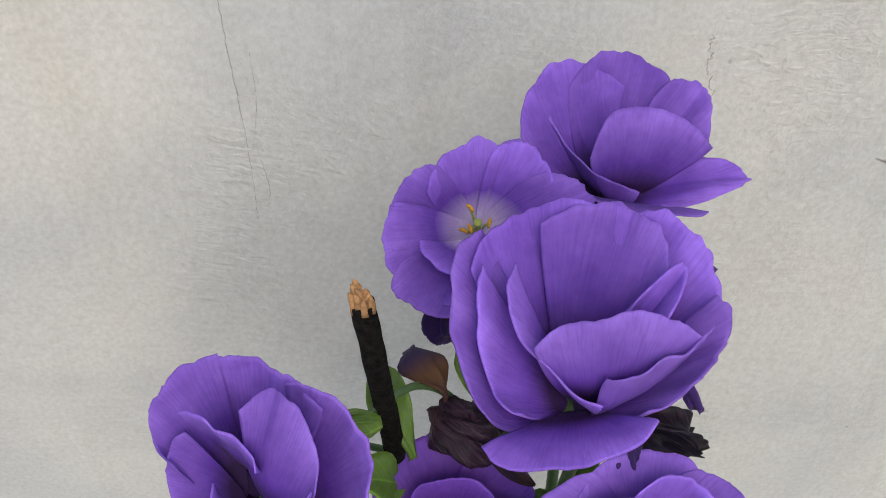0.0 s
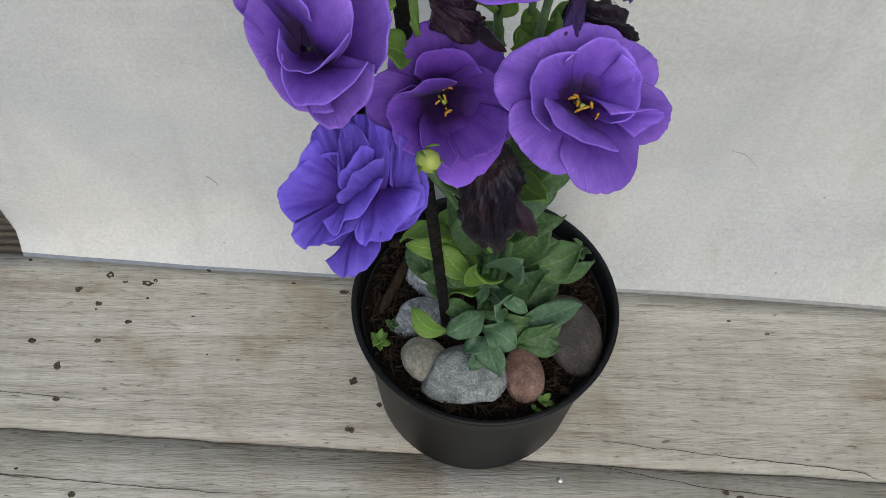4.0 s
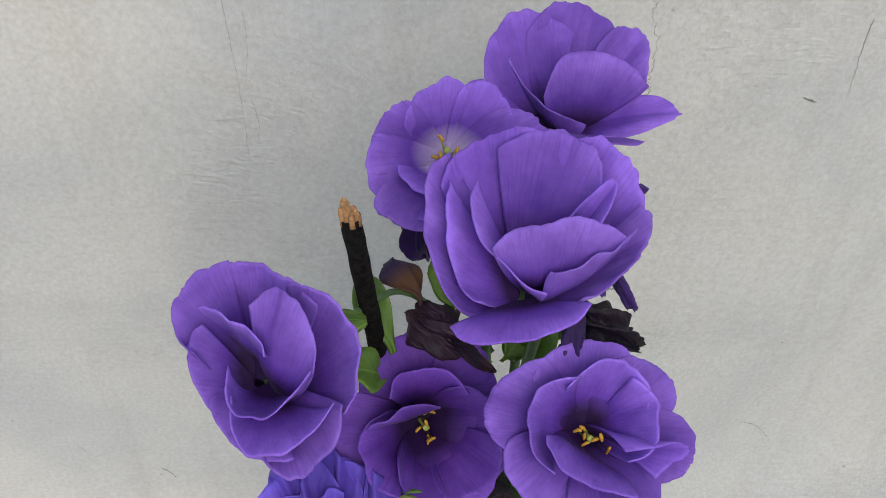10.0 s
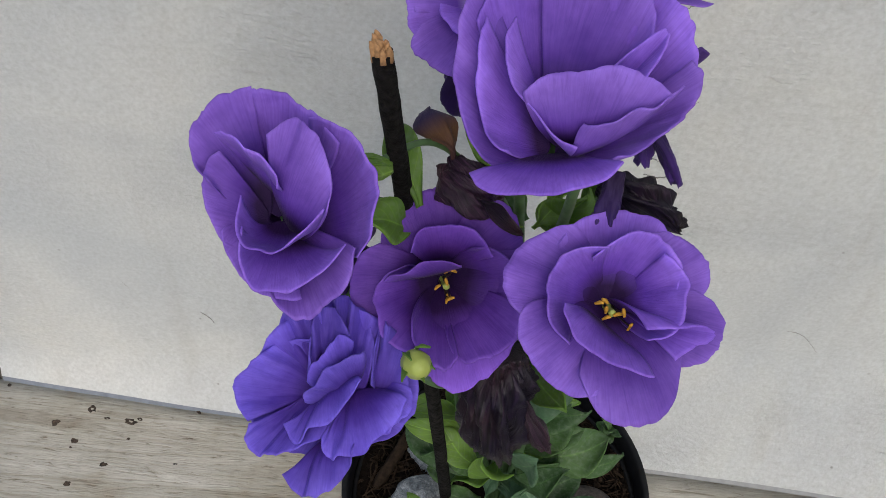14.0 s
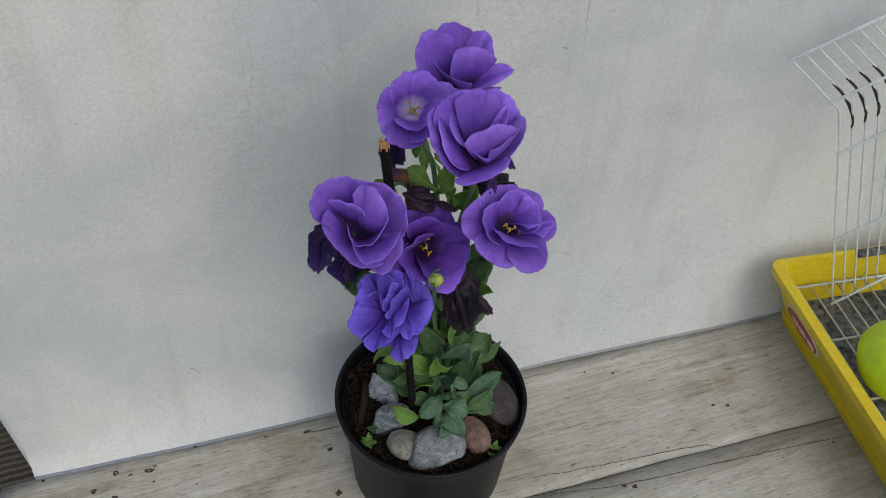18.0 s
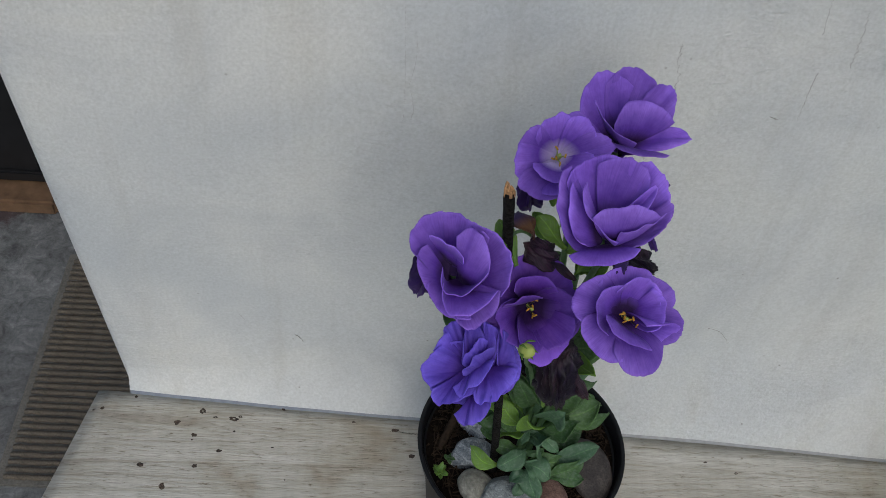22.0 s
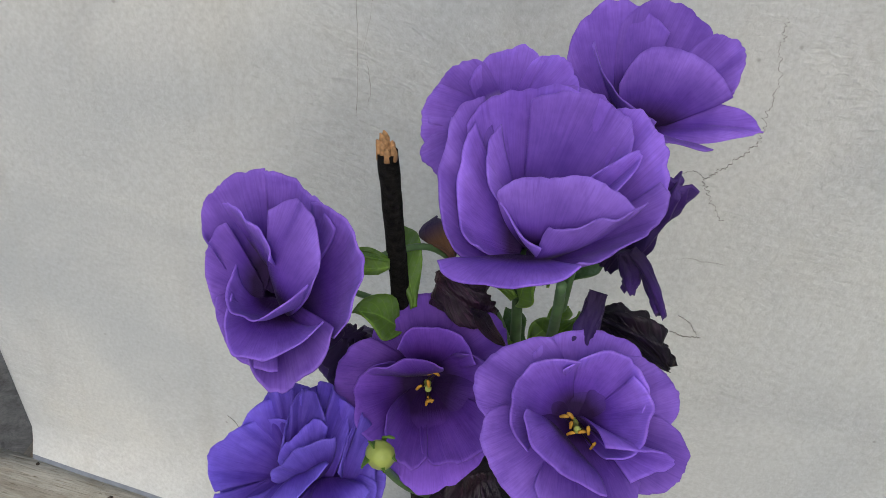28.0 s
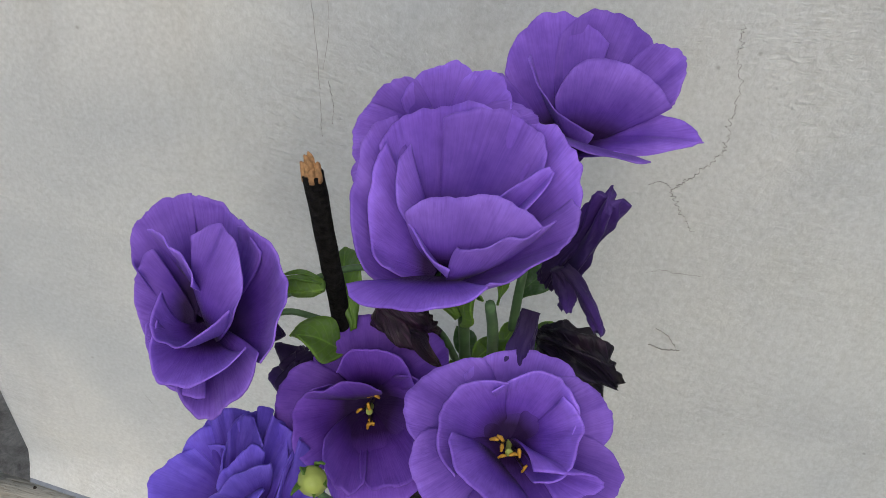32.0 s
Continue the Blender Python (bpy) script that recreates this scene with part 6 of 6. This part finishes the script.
wilted("shrivelled dark purple-brown bloom with a curled petal", [(-0.0219, -0.1394, 0.3664), (-0.0268, -0.1429, 0.3718), (-0.0322, -0.1422, 0.3775), (-0.0366, -0.1365, 0.3804)], [0.004, 0.0078, 0.0080, 0.004], 2, 5, 0.14, jag=0.2, twist=2.6)
me = leaf_mesh((-0.0354, -0.1387, 0.3795), (-0.0455, -0.1248, 0.3904), 0.0048, 0.45, 25, -1.2, 0.9, 3, M_WILT_BROWN, 0.9, "wilted_petal", (0.2, -0.8, 0.5))
part("wilted_petal", me, plant, "curled brown withered petal")
part("wilted_petal", leaf_mesh((-0.0257, -0.1520, 0.3790), (-0.0129, -0.1643, 0.3796), 0.0026, 0.12, 30, 0.6, 0.3, 5, M_WILT, 0.5, "wilted_petal"), plant, "narrow withered petal")
wilted("dark shrivelled bloom hanging over the leaves", [(-0.0153, -0.1794, 0.3415), (-0.0154, -0.1829, 0.3278), (-0.0141, -0.1871, 0.3094), (-0.0116, -0.1865, 0.2910)], [0.0080, 0.0108, 0.0098, 0.0050], 5, 11, 0.20, M_WILT_BLACK,
       tails=[([(-0.0093, -0.1830, 0.3277), (-0.0044, -0.1897, 0.3210), (0.0004, -0.1937, 0.3142), (0.0033, -0.1946, 0.3086)], [0.0015, 0.0022, 0.0032, 0.0015], None), ([(-0.0205, -0.1774, 0.3342), (-0.0254, -0.1755, 0.3256), (-0.0276, -0.1740, 0.3141)], [0.001, 0.0025, 0.002], None)], jag=0.7)
wilted("drooping purple withered petal tube", [(0.0107, -0.1570, 0.4021), (0.0101, -0.1615, 0.3968), (0.0093, -0.1654, 0.3913), (0.0067, -0.1678, 0.3859)], [0.0026, 0.0030, 0.0038, 0.0024], 9, 2, 0.12, M_WILT_PURPLE, jag=0.2)
wilted("black shrivelled bloom behind the right flowers", [(0.0126, -0.1302, 0.3686), (0.0193, -0.1347, 0.3690), (0.0273, -0.1375, 0.3660), (0.0364, -0.1377, 0.3591)], [0.003, 0.0072, 0.0085, 0.005], 13, 8, 0.25, M_WILT_BLACK, jag=0.5)
wilted("withered dark purple bloom hanging behind the upper blooms", [(-0.0322, -0.1036, 0.4069), (-0.0329, -0.0997, 0.3936), (-0.0331, -0.0968, 0.3782), (-0.0326, -0.0937, 0.3675)], [0.003, 0.005, 0.0065, 0.0045], 17, 4, 0.4, M_WILT_PURPLE, jag=0.9)
wilted("withered violet bloom drooping behind the left flower", [(-0.0840, -0.1302, 0.3598), (-0.0906, -0.1308, 0.3484), (-0.0942, -0.1301, 0.3333), (-0.0973, -0.1269, 0.3155)], [0.004, 0.0085, 0.0065, 0.002], 21, 4, 0.45, M_WILT_PURPLE, jag=0.8)
wilted("withered violet bloom hanging low behind the left flower", [(-0.0699, -0.1312, 0.3347), (-0.0720, -0.1266, 0.3215), (-0.0737, -0.1232, 0.3075), (-0.0756, -0.1210, 0.2893)], [0.004, 0.0095, 0.0095, 0.003], 23, 4, 0.45, M_WILT_PURPLE, jag=0.9)
wilted("withered dark violet bloom leaning behind the large flower", [(0.0117, -0.1314, 0.3916), (0.0177, -0.1315, 0.4034), (0.0233, -0.1321, 0.4169), (0.0268, -0.1337, 0.4287)], [0.003, 0.0055, 0.0042, 0.0035], 27, 4, 0.35, M_WILT_PURPLE, jag=0.5,
       tails=[([(0.0174, -0.1452, 0.4101), (0.0217, -0.1470, 0.4075), (0.0265, -0.1478, 0.4001), (0.0310, -0.1488, 0.3913)], [0.0018, 0.002, 0.002, 0.0016], M_WILT_PURPLE), ([(0.0157, -0.1453, 0.4093), (0.0186, -0.1459, 0.4029), (0.0202, -0.1466, 0.3965)], [0.002, 0.0026, 0.0022], M_WILT_PURPLE)])

# small seedlings and succulents in the pot
for nm_, cx, cy, cnt, ln, mt, lb in [("succulent_sprig", -0.0655, -0.1367, 12, 0.010, M_LEAF_FRESH, "small bright-green succulent sprig by the rim"), ("succulent_sprig", -0.058, -0.1252, 8, 0.008, M_LEAF, "small green succulent sprig by the rim"), ("seedling", 0.0335, -0.1757, 4, 0.009, M_LEAF_FRESH, "tiny green seedling at the front rim"),
                                     ("seedling", 0.0285, -0.1802, 3, 0.006, M_LEAF_FRESH, "tiny green seedling at the front rim"), ("succulent_sprig", 0.064, -0.0672, 10, 0.013, M_LEAF, "green succulent sprig at the back rim")]:
    cz = soil_z(cx, cy)
    sp = new(nm_)
    sp.matrix_basis = pose(cx, cy, cz)
    tagged(sp, lb, "seedling")
    part("stalk", tube("stalk", [(cx, cy, cz - 0.003), (cx, cy, cz + 0.003), (cx + 0.0005, cy - 0.0005, cz + 0.006)], [0.0009, 0.0008, 0.0006], M_STEM, 6, 6), sp)
    for k in range(cnt):
        a, e = k * 2.4, 0.25 + 0.9 * k / cnt
        b0 = Vector((cx, cy, cz + 0.002 + 0.004 * k / cnt))
        part("leaf", leaf_mesh(b0, b0 + Vector((math.cos(a) * math.cos(e), math.sin(a) * math.cos(e), math.sin(e))) * ln * (0.7 + 0.3 * math.sin(k * 3)), ln * 0.22, 0.2, 0, 0.3, 0.1, k, mt, 0.8), sp)

# ---- cage tray, wire panel and bowl at the far end of the bench ----
tray = new("cage_tray")
tray.matrix_basis = pose(0.6, -0.16, 0)
tagged(tray, "yellow plastic cage tray with litter, standing on the bench", "tray")
TX0, TX1, TY0, TY1, TZ = 0.404, 0.80, -0.335, -0.018, 0.086


def frustum(name, levels, material):
    """A four-sided open tub from outlines (x0, x1, y0, y1, z), rounded a little at the corners."""
    verts, faces = [], []
    per = 4 * 4
    for x0, x1, y0, y1, z in levels:
        rc = 0.012
        for cx, cy, s in ((x1 - rc, y1 - rc, 0), (x0 + rc, y1 - rc, 90), (x0 + rc, y0 + rc, 180), (x1 - rc, y0 + rc, 270)):
            for q in range(4):
                a = radians(s + 30 * q)
                verts.append((cx + rc * math.cos(a), cy + rc * math.sin(a), z))
    for i in range(len(levels) - 1):
        for k in range(per):
            a, b = i * per + k, i * per + (k + 1) % per
            faces.append((a, b, b + per, a + per))
    faces.append(tuple(range((len(levels) - 1) * per, len(levels) * per)))
    return mesh_of(name, verts, faces, material, smooth=False)


e = 0.026
part("tub", frustum("tub", [(TX0, TX1, TY0, TY1, 0.001), (TX0 - 0.004, TX1 + 0.004, TY0 - 0.004, TY1, 0.014), (TX0 - 0.001, TX1 + 0.001, TY0, TY1, 0.015), (TX0 - e, TX1 + e, TY0 - e, TY1 + 0.004, TZ - 0.012), (TX0 - e - 0.007, TX1 + e, TY0 - e - 0.007, TY1 + 0.006, TZ - 0.01),
                            (TX0 - e - 0.008, TX1 + e, TY0 - e - 0.008, TY1 + 0.007, TZ), (TX0 - e + 0.003, TX1 + e - 0.004, TY0 - e + 0.003, TY1 + 0.001, TZ), (TX0 + 0.004, TX1 - 0.004, TY0 + 0.004, TY1 - 0.004, 0.02)], M_TRAY), tray)
part("litter", box("litter", (TX0 + 0.004, TY0 + 0.004, 0.019), (TX1 - 0.004, TY1 - 0.004, 0.024), M_TRAYDIRT, 0.001), tray, "grey crumbled litter")
part("wear_patch", box("wear_patch", (0.47, TY1 - 0.004, TZ - 0.004), (0.54, TY1 + 0.006, TZ + 0.0012), M_TRAYDIRT, 0.001), tray, "scuffed dirty patch on the rim")
# oval label on the sloping side, its words reduced to bars
sl = math.atan2(e, TZ - 0.027)
for nm_, rx, ry, mt, lift in (("label", 0.034, 0.0185, M_LABEL, 0.0012), ("label_ground", 0.0305, 0.0155, M_RED, 0.002)):
    verts = [(0, 0, 0)] + [(0, ry * math.sin(2 * math.pi * k / 40), rx * math.cos(2 * math.pi * k / 40)) for k in range(40)]
    verts = [(-lift, v[2], v[1]) for v in verts] + [(0.0, v[2], v[1]) for v in verts]
    faces = [(0, 1 + k, 1 + (k + 1) % 40) for k in range(40)] + [(1 + k, 42 + k, 42 + (k + 1) % 40, 1 + (k + 1) % 40) for k in range(40)]
    me = mesh_of(nm_, verts, faces, mt, smooth=False)
    me.transform(pose(TX0 - 0.0135, -0.075, 0.044) @ Matrix.Rotation(-sl, 4, "Y"))
    part(nm_, me, tray)
for k, (y0, ln) in enumerate([(-0.105, 0.013), (-0.088, 0.012), (-0.073, 0.011)]):
    me = box("label_bar", (-0.003, -ln / 2, -0.004), (-0.0021, ln / 2, 0.004), M_LABEL)
    me.transform(pose(TX0 - 0.0135, y0 + 0.01, 0.044) @ Matrix.Rotation(-sl, 4, "Y"))
    part("label_bar", me, tray)
# wire floor of the tray
wire_floor = new("wire_floor")
wire_floor.matrix_basis = pose(0.6, -0.16, 0.05)
tagged(wire_floor, "white wire grid lying in the yellow tray", "wire grid")
for k in range(24):
    x = TX0 + 0.004 + k * 0.0162
    part("wire", tube("wire", [(x, TY0 + 0.002, 0.05), (x, TY1 - 0.001, 0.05)], [0.001, 0.001], M_WIRE, 2, 6), wire_floor)
for k in range(5):
    y = TY0 + 0.01 + k * 0.075
    part("cross_wire", tube("cross_wire", [(TX0 - 0.008, y, 0.0518), (TX1 + 0.008, y, 0.0518)], [0.0014, 0.0014], M_WIRE, 2, 6), wire_floor)
# bent wire panel leaning in the tray
panel = new("wire_panel")
panel.matrix_basis = pose(0.45, -0.08, 0.05)
tagged(panel, "bent white wire cage panel with burnt corners, leaning in the tray", "cage panel")
W0 = Vector((0.462, -0.095, 0.053))
WX, WU = Vector((0.95, 0.02, 0.28)).normalized(), Vector((-0.30, 0.10, 1)).normalized()
WT = Vector((-0.50, 0.65, 0.50))
for k in range(19):
    b0 = W0 + WX * 0.0135 * k
    t0 = b0 + WU * 0.250
    t1 = t0 + WU * 0.012 + WT * 0.012
    t2 = t1 + WT * 0.055
    part("wire", tube("wire", [b0, b0.lerp(t0, 0.5), t0, t1, t2], [0.001, 0.001], M_WIRE, 24, 6), panel)
    if 1 <= k <= 5:
        part("burnt_wire", tube("burnt_wire", [t0 - WU * 0.014, t0, t1, t1 + WT * 0.015], [0.0012, 0.0013], M_RUST, 8, 6, 0.4), panel, "burnt black bend of wire")
for f, on in ((0.012, 0), (0.40, 0), (0.86, 0), (0.02, 1), (1.0, 1)):
    b0 = W0 + WU * 0.250 * f if not on else W0 + WU * 0.262 + WT * (0.012 + 0.055 * f)
    part("cross_bar", tube("cross_bar", [b0 - WX * 0.003 + Vector((0, -0.0022, 0)), b0 + WX * 0.29 + Vector((0, -0.0022, 0))], [0.0015, 0.0015], M_WIRE, 2, 7), panel)
# lime bowl
bm = bmesh.new()
bmesh.ops.create_uvsphere(bm, u_segments=40, v_segments=24, radius=0.046)
for v in bm.verts:
    z = v.co.z
    v.co.z = z * 0.9 if z < 0 else z * 0.72
    if abs(z) < 0.006:
        v.co.x *= 1.02
        v.co.y *= 1.02
ball = new("lime_bowl", bm_mesh("lime_bowl", bm, M_BOWL))
ball.matrix_basis = pose(0.437, -0.165, 0.0925)
tagged(ball, "lime-green plastic dome resting on the tray's wire grid", "bowl")

# the tray stands a little askew on the bench
TRAY_TURN = pose(0.406, -0.044, 0, rz=-8) @ pose(-0.370, 0.011, 0)
for ob in (tray, wire_floor, ball):
    ob.matrix_basis = TRAY_TURN @ ob.matrix_basis
